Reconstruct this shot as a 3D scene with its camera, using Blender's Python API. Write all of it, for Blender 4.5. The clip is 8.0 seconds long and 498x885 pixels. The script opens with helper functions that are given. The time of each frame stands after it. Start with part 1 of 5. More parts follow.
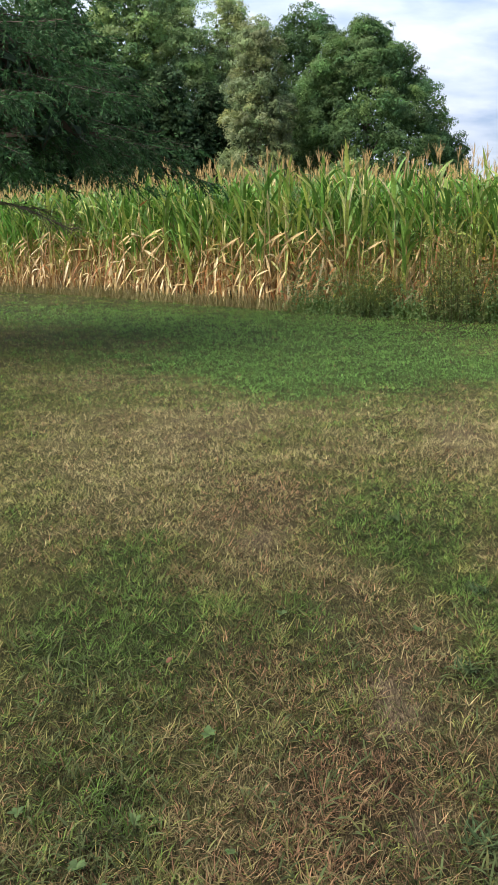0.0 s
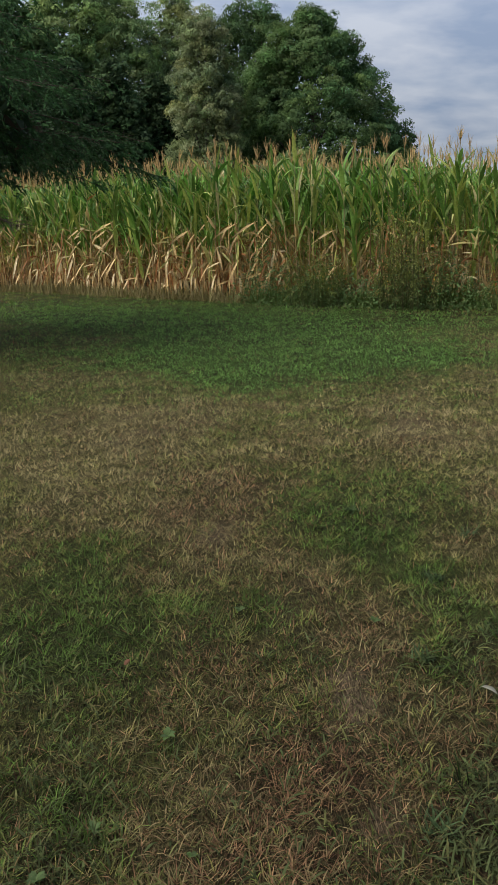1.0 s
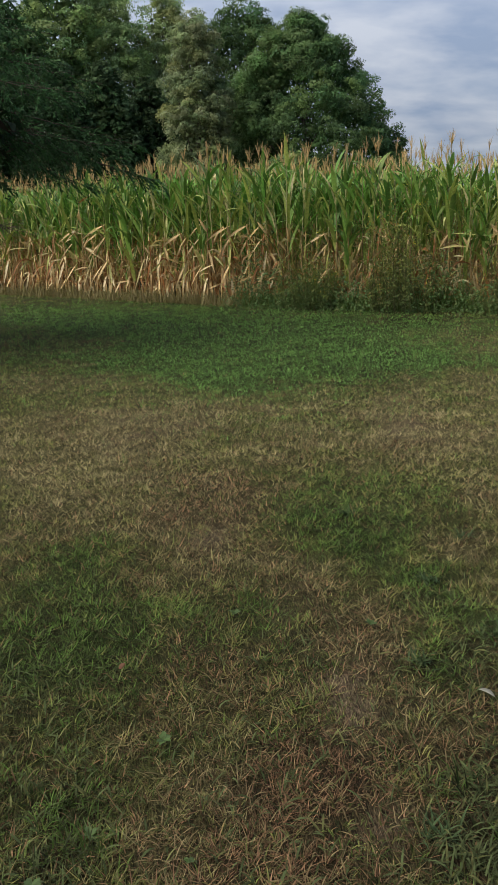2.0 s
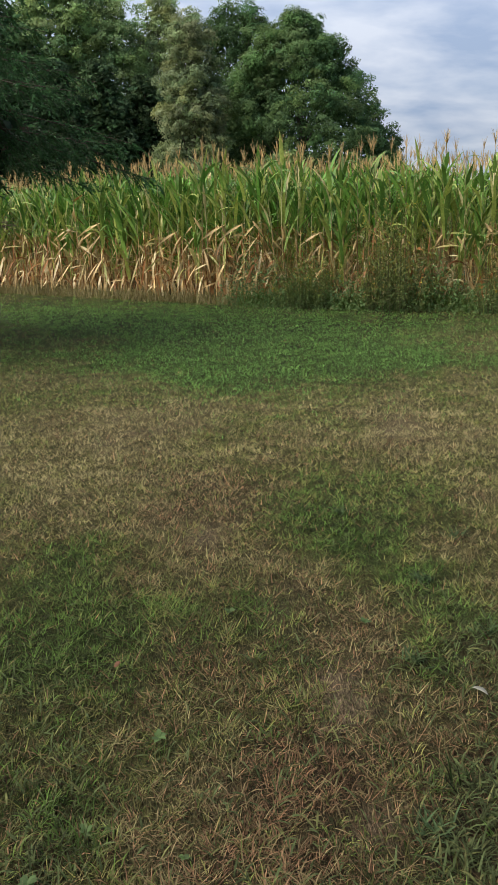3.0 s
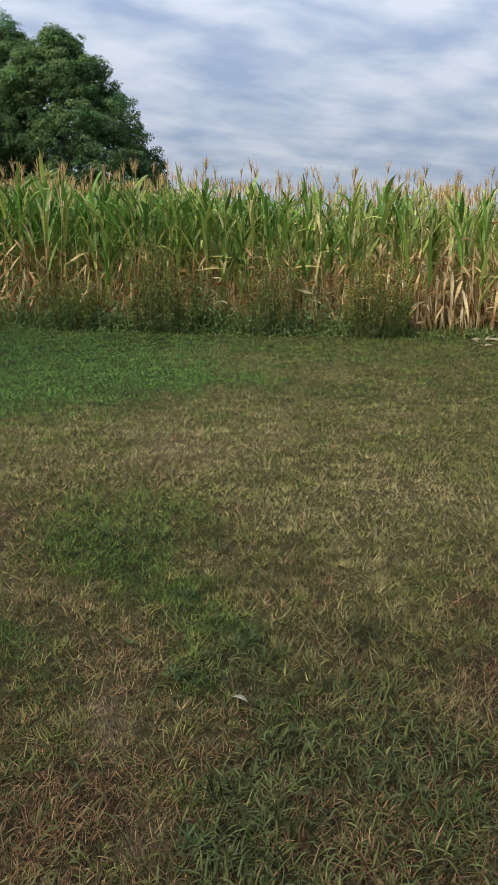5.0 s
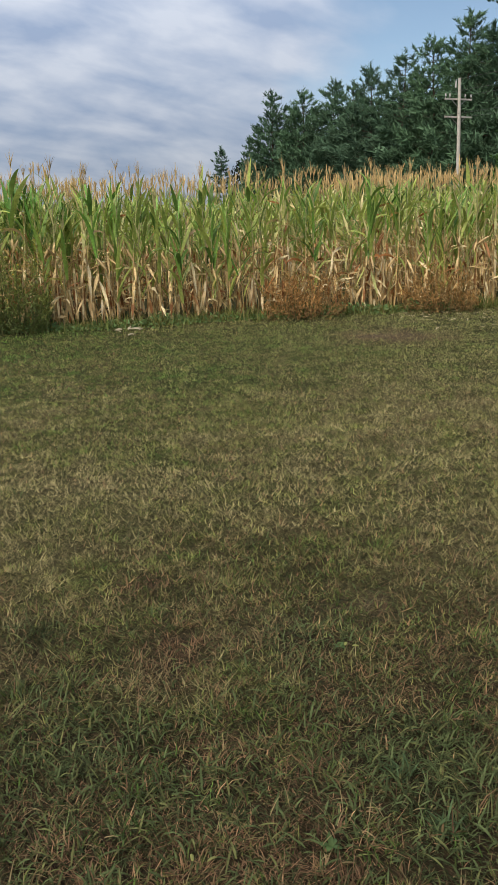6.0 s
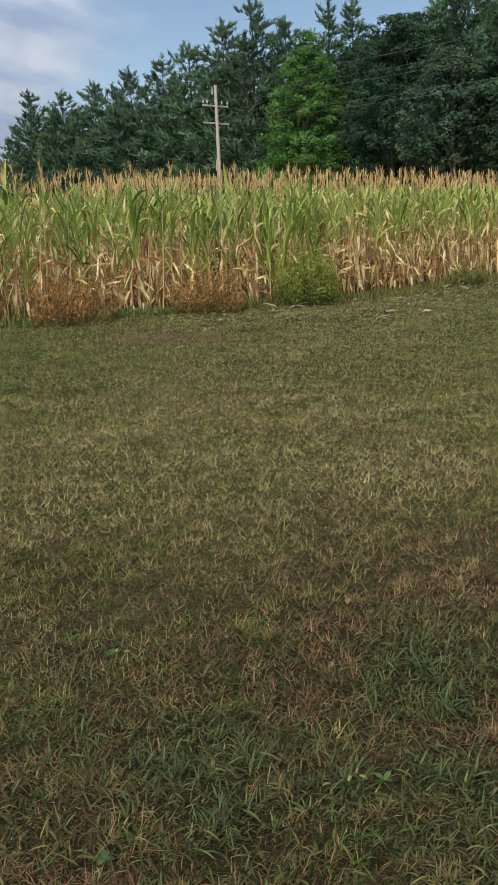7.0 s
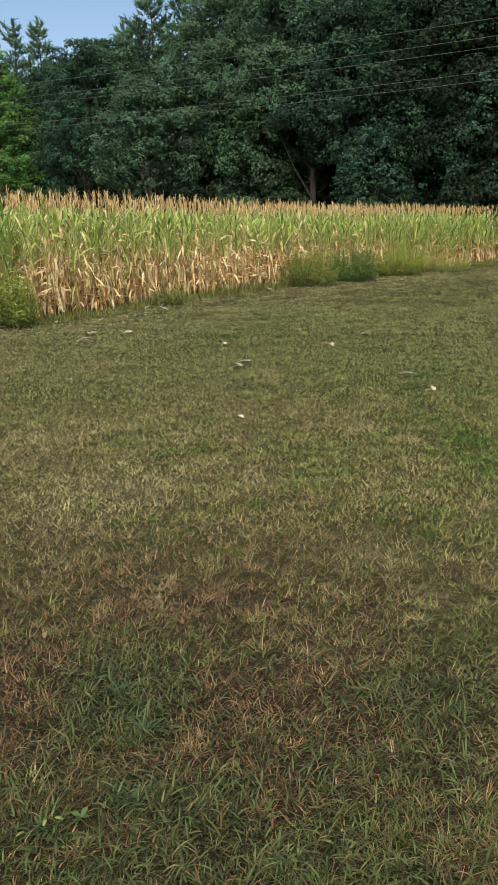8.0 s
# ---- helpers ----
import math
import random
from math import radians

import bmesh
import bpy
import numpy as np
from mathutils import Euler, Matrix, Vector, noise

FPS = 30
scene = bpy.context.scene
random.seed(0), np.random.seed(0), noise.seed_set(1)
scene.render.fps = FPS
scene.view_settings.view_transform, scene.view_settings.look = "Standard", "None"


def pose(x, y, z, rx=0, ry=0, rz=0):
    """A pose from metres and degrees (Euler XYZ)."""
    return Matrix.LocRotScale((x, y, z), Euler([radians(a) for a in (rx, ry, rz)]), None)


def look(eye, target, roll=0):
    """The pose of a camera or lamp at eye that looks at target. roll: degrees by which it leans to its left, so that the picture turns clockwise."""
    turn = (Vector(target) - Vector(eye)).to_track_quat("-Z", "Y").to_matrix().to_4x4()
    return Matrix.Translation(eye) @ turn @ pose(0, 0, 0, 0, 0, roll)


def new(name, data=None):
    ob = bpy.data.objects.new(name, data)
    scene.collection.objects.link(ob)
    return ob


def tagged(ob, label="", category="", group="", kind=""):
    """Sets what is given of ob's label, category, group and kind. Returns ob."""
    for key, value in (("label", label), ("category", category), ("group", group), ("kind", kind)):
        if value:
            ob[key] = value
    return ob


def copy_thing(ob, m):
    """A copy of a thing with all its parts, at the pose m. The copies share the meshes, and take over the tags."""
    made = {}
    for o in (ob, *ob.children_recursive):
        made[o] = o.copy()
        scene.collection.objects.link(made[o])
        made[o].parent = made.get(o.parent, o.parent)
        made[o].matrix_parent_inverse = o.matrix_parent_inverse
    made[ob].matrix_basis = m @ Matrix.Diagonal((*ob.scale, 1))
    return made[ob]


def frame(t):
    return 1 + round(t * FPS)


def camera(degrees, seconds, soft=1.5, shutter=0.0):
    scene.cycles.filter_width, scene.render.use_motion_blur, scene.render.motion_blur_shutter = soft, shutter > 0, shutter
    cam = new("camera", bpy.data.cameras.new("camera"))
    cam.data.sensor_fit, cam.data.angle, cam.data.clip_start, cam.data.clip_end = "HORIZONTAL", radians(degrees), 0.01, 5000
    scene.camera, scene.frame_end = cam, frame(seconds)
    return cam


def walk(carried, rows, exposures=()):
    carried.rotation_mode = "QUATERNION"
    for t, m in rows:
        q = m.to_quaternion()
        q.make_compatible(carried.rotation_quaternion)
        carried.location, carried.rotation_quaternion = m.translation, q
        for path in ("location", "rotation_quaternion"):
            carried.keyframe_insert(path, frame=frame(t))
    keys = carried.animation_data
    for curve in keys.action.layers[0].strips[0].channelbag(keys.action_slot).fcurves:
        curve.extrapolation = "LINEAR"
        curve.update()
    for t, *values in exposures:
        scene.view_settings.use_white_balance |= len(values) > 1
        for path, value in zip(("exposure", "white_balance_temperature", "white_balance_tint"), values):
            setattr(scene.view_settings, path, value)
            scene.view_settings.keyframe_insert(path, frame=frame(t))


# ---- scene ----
cam = camera(32.47, 8.0, 1.3)
PATH = [
    (0, pose(0.000, 0.000, 1.493, 76.56, 0.91, -0.70)),
    (0.5, pose(0.013, 0.010, 1.501, 76.12, 1.72, -3.03)),
    (1, pose(0.026, 0.022, 1.505, 75.92, 2.09, -3.86)),
    (1.5, pose(0.018, 0.040, 1.497, 76.13, 2.06, -4.21)),
    (3, pose(0.010, 0.026, 1.502, 76.03, 1.85, -4.75)),
    (3.5, pose(0.013, 0.023, 1.504, 75.93, 1.60, -4.98)),
    (4, pose(0.016, 0.004, 1.506, 75.95, 1.52, -5.05)),
    (4.5, pose(0.056, 0.007, 1.502, 76.49, 1.31, -7.05)),
    (4.7, pose(0.080, 0.005, 1.500, 76.82, 0.80, -11.52)),
    (5.8, pose(0.084, -0.000, 1.502, 76.24, 1.76, -39.30)),
    (6, pose(0.104, -0.021, 1.499, 76.15, 2.04, -43.23)),
    (6.5, pose(0.144, -0.055, 1.494, 75.95, 2.02, -51.81)),
    (7, pose(0.171, -0.087, 1.494, 75.81, 2.29, -58.16)),
    (7.5, pose(0.201, -0.155, 1.507, 75.64, 1.66, -69.41)),
    (8, pose(0.243, -0.187, 1.499, 76.52, 1.69, -77.34)),
]
EXPOSURES = [(0.0, 0.58), (0.25, 0.33), (0.5, -0.13), (1.0, -0.33), (1.5, -0.38), (3.0, 0.08), (4.5, 0.03), (6.0, -0.16), (6.5, -0.17), (7.0, -0.20), (7.5, -0.07), (8.0, 0.12)]
walk(cam, PATH, exposures=EXPOSURES)

# ---- sky and sun ----
SUN_AZ, SUN_EL = -108.0, 45.0          # degrees from +y towards +x, and up
sun_dir = Vector((math.sin(radians(SUN_AZ)) * math.cos(radians(SUN_EL)),
                  math.cos(radians(SUN_AZ)) * math.cos(radians(SUN_EL)), math.sin(radians(SUN_EL))))
sun_data = bpy.data.lights.new("sun", "SUN")
sun_data.energy, sun_data.angle, sun_data.color = 4.2, radians(58.0), (1.0, 0.89, 0.72)
sun = new("sun", sun_data)
sun.matrix_world = look(sun_dir * 60, (0, 0, 0))


def make_world():
    """Blue sky with long thin bands of cloud that thicken towards the north-west."""
    w = bpy.data.worlds.new("sky")
    scene.world = w
    w.use_nodes = True
    nt = w.node_tree
    nt.nodes.clear()
    N, L = nt.nodes.new, nt.links.new
    sky = N("ShaderNodeTexSky")
    sky.sky_type, sky.sun_disc = "NISHITA", False
    sky.sun_elevation, sky.sun_rotation = radians(SUN_EL), radians(SUN_AZ % 360)
    sky.air_density, sky.dust_density = 1.0, 0.3
    tc, sep = N("ShaderNodeTexCoord"), N("ShaderNodeSeparateXYZ")
    L(tc.outputs["Generated"], sep.inputs[0])

    def m(op, a, b=None, c=None, clamp=False):
        n = N("ShaderNodeMath")
        n.operation, n.use_clamp = op, clamp
        for i, v in enumerate((a, b, c)):
            if v is None:
                continue
            if isinstance(v, (int, float)):
                n.inputs[i].default_value = v
            else:
                L(v, n.inputs[i])
        return n.outputs[0]

    up = m("ADD", m("MAXIMUM", sep.outputs["Z"], 0.0), 0.30)
    px, py = m("DIVIDE", sep.outputs["X"], up), m("DIVIDE", sep.outputs["Y"], up)
    flat = N("ShaderNodeCombineXYZ")
    L(px, flat.inputs[0]), L(py, flat.inputs[1])
    mp = N("ShaderNodeMapping")
    mp.inputs["Rotation"].default_value = (0, 0, radians(18))
    mp.inputs["Scale"].default_value = (0.8, 1.25, 1)
    mp.inputs["Location"].default_value = (0.9, 0.35, 0)
    L(flat.outputs[0], mp.inputs["Vector"])
    n1, n2 = N("ShaderNodeTexNoise"), N("ShaderNodeTexNoise")
    for n, sc, det in ((n1, 2.1, 7), (n2, 5.2, 5)):
        n.inputs["Scale"].default_value, n.inputs["Detail"].default_value = sc, det
        n.inputs["Roughness"].default_value, n.inputs["Distortion"].default_value = 0.5, 0.15
        L(mp.outputs[0], n.inputs["Vector"])
    # the sheet of cloud ends along a line from the south-west to the north-east
    past = m("ADD", m("MULTIPLY", sep.outputs["X"], -0.700), m("MULTIPLY", sep.outputs["Y"], 0.714))
    cover = m("ADD", m("ADD", past, m("MULTIPLY", sep.outputs["Z"], -0.05)), m("MULTIPLY_ADD", n1.outputs["Fac"], 0.16, m("MULTIPLY_ADD", n2.outputs["Fac"], 0.10, -0.045)))
    edge = N("ShaderNodeMapRange")
    edge.interpolation_type = "SMOOTHSTEP"
    edge.inputs["From Min"].default_value, edge.inputs["From Max"].default_value = -0.03, 0.09
    L(cover, edge.inputs["Value"])
    gaps = N("ShaderNodeMapRange")
    gaps.interpolation_type = "SMOOTHSTEP"
    gaps.inputs["From Min"].default_value, gaps.inputs["From Max"].default_value = 0.30, 0.56
    gaps.inputs["To Min"].default_value = 0.92
    L(m("ADD", m("MULTIPLY", n1.outputs["Fac"], 0.6), m("MULTIPLY", n2.outputs["Fac"], 0.4)), gaps.inputs["Value"])
    wisp = N("ShaderNodeMapRange")
    wisp.inputs["From Min"].default_value, wisp.inputs["From Max"].default_value, wisp.inputs["To Max"].default_value = 0.58, 0.85, 0.14
    L(n1.outputs["Fac"], wisp.inputs["Value"])
    mask = m("MAXIMUM", m("MULTIPLY", edge.outputs[0], gaps.outputs[0]), wisp.outputs[0])
    shade = N("ShaderNodeValToRGB")
    shade.color_ramp.elements[0].position, shade.color_ramp.elements[0].color = 0.34, (3.3, 4.15, 5.8, 1)
    shade.color_ramp.elements[1].position, shade.color_ramp.elements[1].color = 0.66, (6.2, 6.7, 7.7, 1)
    L(n2.outputs["Fac"], shade.inputs[0])
    rise = m("MULTIPLY_ADD", m("MAXIMUM", sep.outputs["Z"], 0.0), 1.9, 0.60)
    high = N("ShaderNodeMapRange")
    high.inputs["From Min"].default_value, high.inputs["From Max"].default_value = 0.28, 0.6
    L(sep.outputs["Z"], high.inputs["Value"])
    white = N("ShaderNodeMix")
    white.data_type = "RGBA"
    L(high.outputs[0], white.inputs["Factor"]), L(shade.outputs[0], white.inputs["A"])
    white.inputs["B"].default_value = (7.3, 7.3, 7.2, 1)
    lit = N("ShaderNodeVectorMath")
    lit.operation = "SCALE"
    L(white.outputs["Result"], lit.inputs[0]), L(rise, lit.inputs["Scale"])
    mix = N("ShaderNodeMix")
    mix.data_type = "RGBA"
    L(m("MULTIPLY", mask, 0.95), mix.inputs["Factor"])
    L(sky.outputs[0], mix.inputs["A"]), L(lit.outputs[0], mix.inputs["B"])
    bg, out = N("ShaderNodeBackground"), N("ShaderNodeOutputWorld")
    bg.inputs["Strength"].default_value = 0.12
    L(mix.outputs["Result"], bg.inputs[0]), L(bg.outputs[0], out.inputs[0])


make_world()


# ---- materials ----
def base_mat(name):
    mt = bpy.data.materials.new(name)
    mt.use_nodes = True
    nt = mt.node_tree
    b = nt.nodes["Principled BSDF"]
    return mt, nt, b, nt.nodes.new, nt.links.new


def mix_rgb(nt, fac, a, b, blend="MIX"):
    n = nt.nodes.new("ShaderNodeMix")
    n.data_type, n.blend_type = "RGBA", blend
    for key, v in (("Factor", fac), ("A", a), ("B", b)):
        if isinstance(v, (int, float)):
            n.inputs[key].default_value = v
        elif isinstance(v, tuple):
            n.inputs[key].default_value = (*v, 1)
        else:
            nt.links.new(v, n.inputs[key])
    return n.outputs["Result"]


def noise_tex(nt, scale, detail=4, rough=0.6, vector=None):
    n = nt.nodes.new("ShaderNodeTexNoise")
    n.inputs["Scale"].default_value, n.inputs["Detail"].default_value, n.inputs["Roughness"].default_value = scale, detail, rough
    if vector is None:
        vector = nt.nodes.new("ShaderNodeTexCoord").outputs["Object"]
    nt.links.new(vector, n.inputs["Vector"])
    return n.outputs["Fac"]


def ramp(nt, fac, *stops):
    n = nt.nodes.new("ShaderNodeValToRGB")
    e = n.color_ramp.elements
    while len(e) < len(stops):
        e.new(0.5)
    for el, (p, c) in zip(e, stops):
        el.position, el.color = p, (*c, 1)
    nt.links.new(fac, n.inputs[0])
    return n.outputs[0]


def plant_mat(name, through_light=0.3, rough=0.5, grain=40.0, spec=0.3, vary=0.35):
    """A leaf surface whose pigment is stored leaf by leaf, with fine mottling and light that passes through."""
    mt, nt, b, N, L = base_mat(name)
    at = N("ShaderNodeAttribute")
    at.attribute_name = "col"
    info = N("ShaderNodeObjectInfo")
    f = noise_tex(nt, grain, 3)
    v = ramp(nt, f, (0.25, (1 - vary,) * 3), (0.75, (1 + vary * 0.6,) * 3))
    col = mix_rgb(nt, 1.0, at.outputs["Color"], v, "MULTIPLY")
    o = ramp(nt, info.outputs["Random"], (0.0, (0.86, 0.84, 0.86)), (1.0, (1.1, 1.08, 1.0)))
    col = mix_rgb(nt, 1.0, col, o, "MULTIPLY")
    L(col, b.inputs["Base Color"])
    b.inputs["Roughness"].default_value = rough
    b.inputs["Specular IOR Level"].default_value = spec
    tl, mx = N("ShaderNodeBsdfTranslucent"), N("ShaderNodeMixShader")
    L(col, tl.inputs["Color"])
    mx.inputs[0].default_value = through_light
    L(b.outputs[0], mx.inputs[1]), L(tl.outputs[0], mx.inputs[2])
    L(mx.outputs[0], nt.nodes["Material Output"].inputs["Surface"])
    return mt


def bark_mat(name, dark, light, scale=6.0):
    mt, nt, b, N, L = base_mat(name)
    tc = N("ShaderNodeTexCoord")
    mp = N("ShaderNodeMapping")
    mp.inputs["Scale"].default_value = (1, 1, 0.22)
    L(tc.outputs["Object"], mp.inputs["Vector"])
    f = noise_tex(nt, scale, 8, 0.7, mp.outputs[0])
    L(ramp(nt, f, (0.3, dark), (0.7, light)), b.inputs["Base Color"])
    b.inputs["Roughness"].default_value = 0.9
    bump = N("ShaderNodeBump")
    bump.inputs["Strength"].default_value, bump.inputs["Distance"].default_value = 0.6, 0.02
    L(f, bump.inputs["Height"]), L(bump.outputs[0], b.inputs["Normal"])
    return mt


def ground_mat():
    """Thatch, soil and moss; the share of dry cover is stored in the sheet."""
    mt, nt, b, N, L = base_mat("lawn_soil")
    at = N("ShaderNodeAttribute")
    at.attribute_name = "dry"
    tc = N("ShaderNodeTexCoord")
    soft = noise_tex(nt, 70, 6, 0.8, tc.outputs["Object"])
    # fibres of thatch lying in four directions
    fine = soft
    for turn in (12, 61, 104, 152):
        mp = N("ShaderNodeMapping")
        mp.inputs["Rotation"].default_value = (0, 0, radians(turn))
        mp.inputs["Scale"].default_value = (210, 26, 20)
        L(tc.outputs["Object"], mp.inputs["Vector"])
        fib = noise_tex(nt, 1.0, 2, 0.5, mp.outputs[0])
        mxn = N("ShaderNodeMath")
        mxn.operation = "MAXIMUM"
        L(fine, mxn.inputs[0]), L(fib, mxn.inputs[1])
        fine = mxn.outputs[0]
    mid = noise_tex(nt, 5, 5, 0.65, tc.outputs["Object"])
    wide = noise_tex(nt, 0.35, 4, 0.6, tc.outputs["Object"])
    add = N("ShaderNodeMath")
    add.operation = "MULTIPLY_ADD"
    L(mid, add.inputs[0])
    add.inputs[1].default_value = 0.5
    L(at.outputs["Fac"], add.inputs[2])
    half = N("ShaderNodeMath")
    half.operation = "MULTIPLY"
    L(add.outputs[0], half.inputs[0])
    half.inputs[1].default_value = 0.5
    d = ramp(nt, half.outputs[0], (0.15, (0.052, 0.086, 0.020)), (0.40, (0.134, 0.138, 0.052)), (0.62, (0.214, 0.185, 0.092)), (0.80, (0.30, 0.24, 0.16)))
    # gaps between the fibres are darkened in the colour, for their shade
    g = ramp(nt, fine, (0.50, (0.14, 0.14, 0.135)), (0.64, (0.52, 0.52, 0.51)), (0.80, (1.25, 1.23, 1.18)))
    wd = ramp(nt, wide, (0.3, (0.82, 0.86, 0.8)), (0.7, (1.12, 1.08, 1.05)))
    # old thatch and the near lawn's shade, both mixed in as dark brown
    old = N("ShaderNodeAttribute")
    old.attribute_name = "thatch_shade"
    d = mix_rgb(nt, old.outputs["Fac"], d, (0.085, 0.062, 0.035))
    soil = N("ShaderNodeAttribute")
    soil.attribute_name = "bare"
    d = mix_rgb(nt, soil.outputs["Fac"], d, (0.345, 0.255, 0.185))
    # shade between clumps of turf, multiplied into the colour
    clump = ramp(nt, noise_tex(nt, 30, 3, 0.6, tc.outputs["Object"]), (0.36, (0.66, 0.66, 0.66)), (0.64, (1.24, 1.24, 1.22)))
    col = mix_rgb(nt, 1.0, mix_rgb(nt, 1.0, mix_rgb(nt, 1.0, d, g, "MULTIPLY"), wd, "MULTIPLY"), clump, "MULTIPLY")
    L(col, b.inputs["Base Color"])
    b.inputs["Roughness"].default_value = 0.95
    b.inputs["Specular IOR Level"].default_value = 0.1
    bump = N("ShaderNodeBump")
    bump.inputs["Strength"].default_value, bump.inputs["Distance"].default_value = 1.0, 0.025
    L(fine, bump.inputs["Height"]), L(bump.outputs[0], b.inputs["Normal"])
    return mt


def plain_mat(name, color, rough, metal=0.0, grain=30.0, vary=0.2):
    mt, nt, b, N, L = base_mat(name)
    f = noise_tex(nt, grain, 5)
    L(ramp(nt, f, (0.3, tuple(c * (1 - vary) for c in color)), (0.7, tuple(c * (1 + vary) for c in color))), b.inputs["Base Color"])
    b.inputs["Roughness"].default_value, b.inputs["Metallic"].default_value = rough, metal
    return mt


M_GRASS = plant_mat("grass_blade", 0.22, 0.7, 60, 0.10)
M_CORN = plant_mat("corn_leaf", 0.20, 0.5, 25, 0.3)
M_STALK = plant_mat("corn_stalk", 0.0, 0.6, 18, 0.2)
M_LEAF = plant_mat("tree_leaf", 0.30, 0.75, 1.3, 0.1, 0.3)
M_NEEDLE = plant_mat("conifer_needle", 0.12, 0.7, 2.0, 0.1, 0.3)
M_WEED = plant_mat("weed_leaf", 0.25, 0.55, 20, 0.25)
M_BARK = bark_mat("grey_bark", (0.045, 0.035, 0.027), (0.17, 0.145, 0.12))
M_PINEBARK = bark_mat("brown_bark", (0.030, 0.021, 0.015), (0.085, 0.060, 0.042), 9)
M_TWIG = bark_mat("dead_twig", (0.07, 0.045, 0.03), (0.22, 0.16, 0.12), 30)
M_POLE = bark_mat("weathered_pole", (0.30, 0.28, 0.25), (0.52, 0.49, 0.45), 14)
M_WIRE = plain_mat("weathered_wire", (0.09, 0.10, 0.095), 0.7, 0.2)
M_PORCELAIN = plain_mat("porcelain", (0.42, 0.41, 0.40), 0.3)
M_STEEL = plain_mat("galvanised_steel", (0.45, 0.46, 0.47), 0.5, 0.8)
M_HUSK = plant_mat("dry_husk", 0.2, 0.7, 30, 0.2)
M_GROUND = ground_mat()


# ---- mesh helpers ----


def link_mesh(name, verts, faces, mat, cols=None, parent=None, smooth=False):
    me = bpy.data.meshes.new(name)
    verts = np.asarray(verts, float)
    if isinstance(faces, np.ndarray):
        me.from_pydata(verts, [], faces)
    else:
        me.from_pydata([tuple(v) for v in verts], [], [tuple(int(i) for i in f) for f in faces])
    if cols is not None:
        at = me.color_attributes.new("col", "FLOAT_COLOR", "POINT")
        at.data.foreach_set("color", np.c_[cols, np.ones(len(cols))].astype(np.float32).ravel())
    me.materials.append(mat)
    if smooth:
        me.shade_smooth()
    ob = new(name, me)
    if parent is not None:
        ob.parent = parent
    return ob


def empty(name, m=None):
    ob = new(name)
    ob.empty_display_size = 0.2
    if m is not None:
        ob.matrix_basis = m
    return ob


def joined(*pieces):
    """Several (verts, faces, cols) with equal corner counts as one."""
    vs, fs, cs, k = [], [], [], 0
    for v, f, c in pieces:
        vs.append(v), fs.append(f + k), cs.append(c)
        k += len(v)
    return np.concatenate(vs), np.concatenate(fs), np.concatenate(cs)


def unit(v):
    return v / np.maximum(np.linalg.norm(v, axis=-1, keepdims=True), 1e-9)


def cards(p, n, along, length, width, col, bow=0.12, three=False):
    """Small leaves: a diamond a leaf, slightly bowed, with normal n and long axis near along."""
    n = unit(n)
    t = unit(along - (along * n).sum(-1, keepdims=True) * n)
    s = np.cross(n, t)
    l, w = np.asarray(length)[:, None], np.asarray(width)[:, None]
    if three:
        v = np.stack([p - t * l * 0.45 - s * w * 0.62, p - t * l * 0.45 + s * w * 0.62, p + t * l * 0.6], 1).reshape(-1, 3)
        return v, np.arange(len(p) * 3).reshape(-1, 3), np.repeat(col, 3, axis=0)
    v = np.stack([p - t * l * 0.5, p + s * w * 0.5 + n * l * bow, p + t * l * 0.5, p - s * w * 0.5 + n * l * bow], 1).reshape(-1, 3)
    f = np.arange(len(p) * 4).reshape(-1, 4)
    return v, f, np.repeat(col, 4, axis=0)


def ribbons(p, az, el, curl, length, width, col, k=5, twist=None, tip=0.02, fold=0.0, belly=0.35):
    """Arching leaves: start p, heading az, first rise el (radians), total bend curl downwards. Two corners across, or three with a fold."""
    n = len(p)
    t = np.linspace(0, 1, k)[None, :]
    ang = el[:, None] - curl[:, None] * t ** 1.3
    step = (length / (k - 1))[:, None]
    mid = 0.5 * (ang[:, 1:] + ang[:, :-1])
    r = np.concatenate([np.zeros((n, 1)), np.cumsum(np.cos(mid) * step, 1)], 1)
    z = np.concatenate([np.zeros((n, 1)), np.cumsum(np.sin(mid) * step, 1)], 1)
    ca, sa = np.cos(az)[:, None], np.sin(az)[:, None]
    c = np.stack([p[:, :1] + ca * r, p[:, 1:2] + sa * r, p[:, 2:3] + z], -1)
    tw = np.zeros((n, k)) if twist is None else twist[:, None] * t
    side = np.stack([-sa * np.ones_like(t), ca * np.ones_like(t), 0 * r], -1)
    nor = np.stack([-np.sin(ang) * ca, -np.sin(ang) * sa, np.cos(ang)], -1)
    s = side * np.cos(tw)[..., None] + nor * np.sin(tw)[..., None]
    nn = nor * np.cos(tw)[..., None] - side * np.sin(tw)[..., None]
    prof = np.where(t < belly, 0.55 + 0.45 * t / belly, np.maximum(1 - (np.maximum(t - belly, 0) / (1 - belly)) ** 1.6, tip))
    w = width[:, None] * prof * 0.5
    rows = [c - s * w[..., None] + nn * (w * fold)[..., None], c + s * w[..., None] + nn * (w * fold)[..., None]]
    if fold:
        rows.insert(1, c)
    m = len(rows)
    v = np.stack(rows, 2).reshape(n, k * m, 3)
    q = []
    for i in range(k - 1):
        for j in range(m - 1):
            a = i * m + j
            q.append([a, a + 1, a + m + 1, a + m])
    f = (np.arange(n)[:, None, None] * k * m + np.array(q)[None]).reshape(-1, 4)
    cc = np.repeat(col[:, None, :], k * m, 1).reshape(-1, 3)
    return v.reshape(-1, 3), f, cc


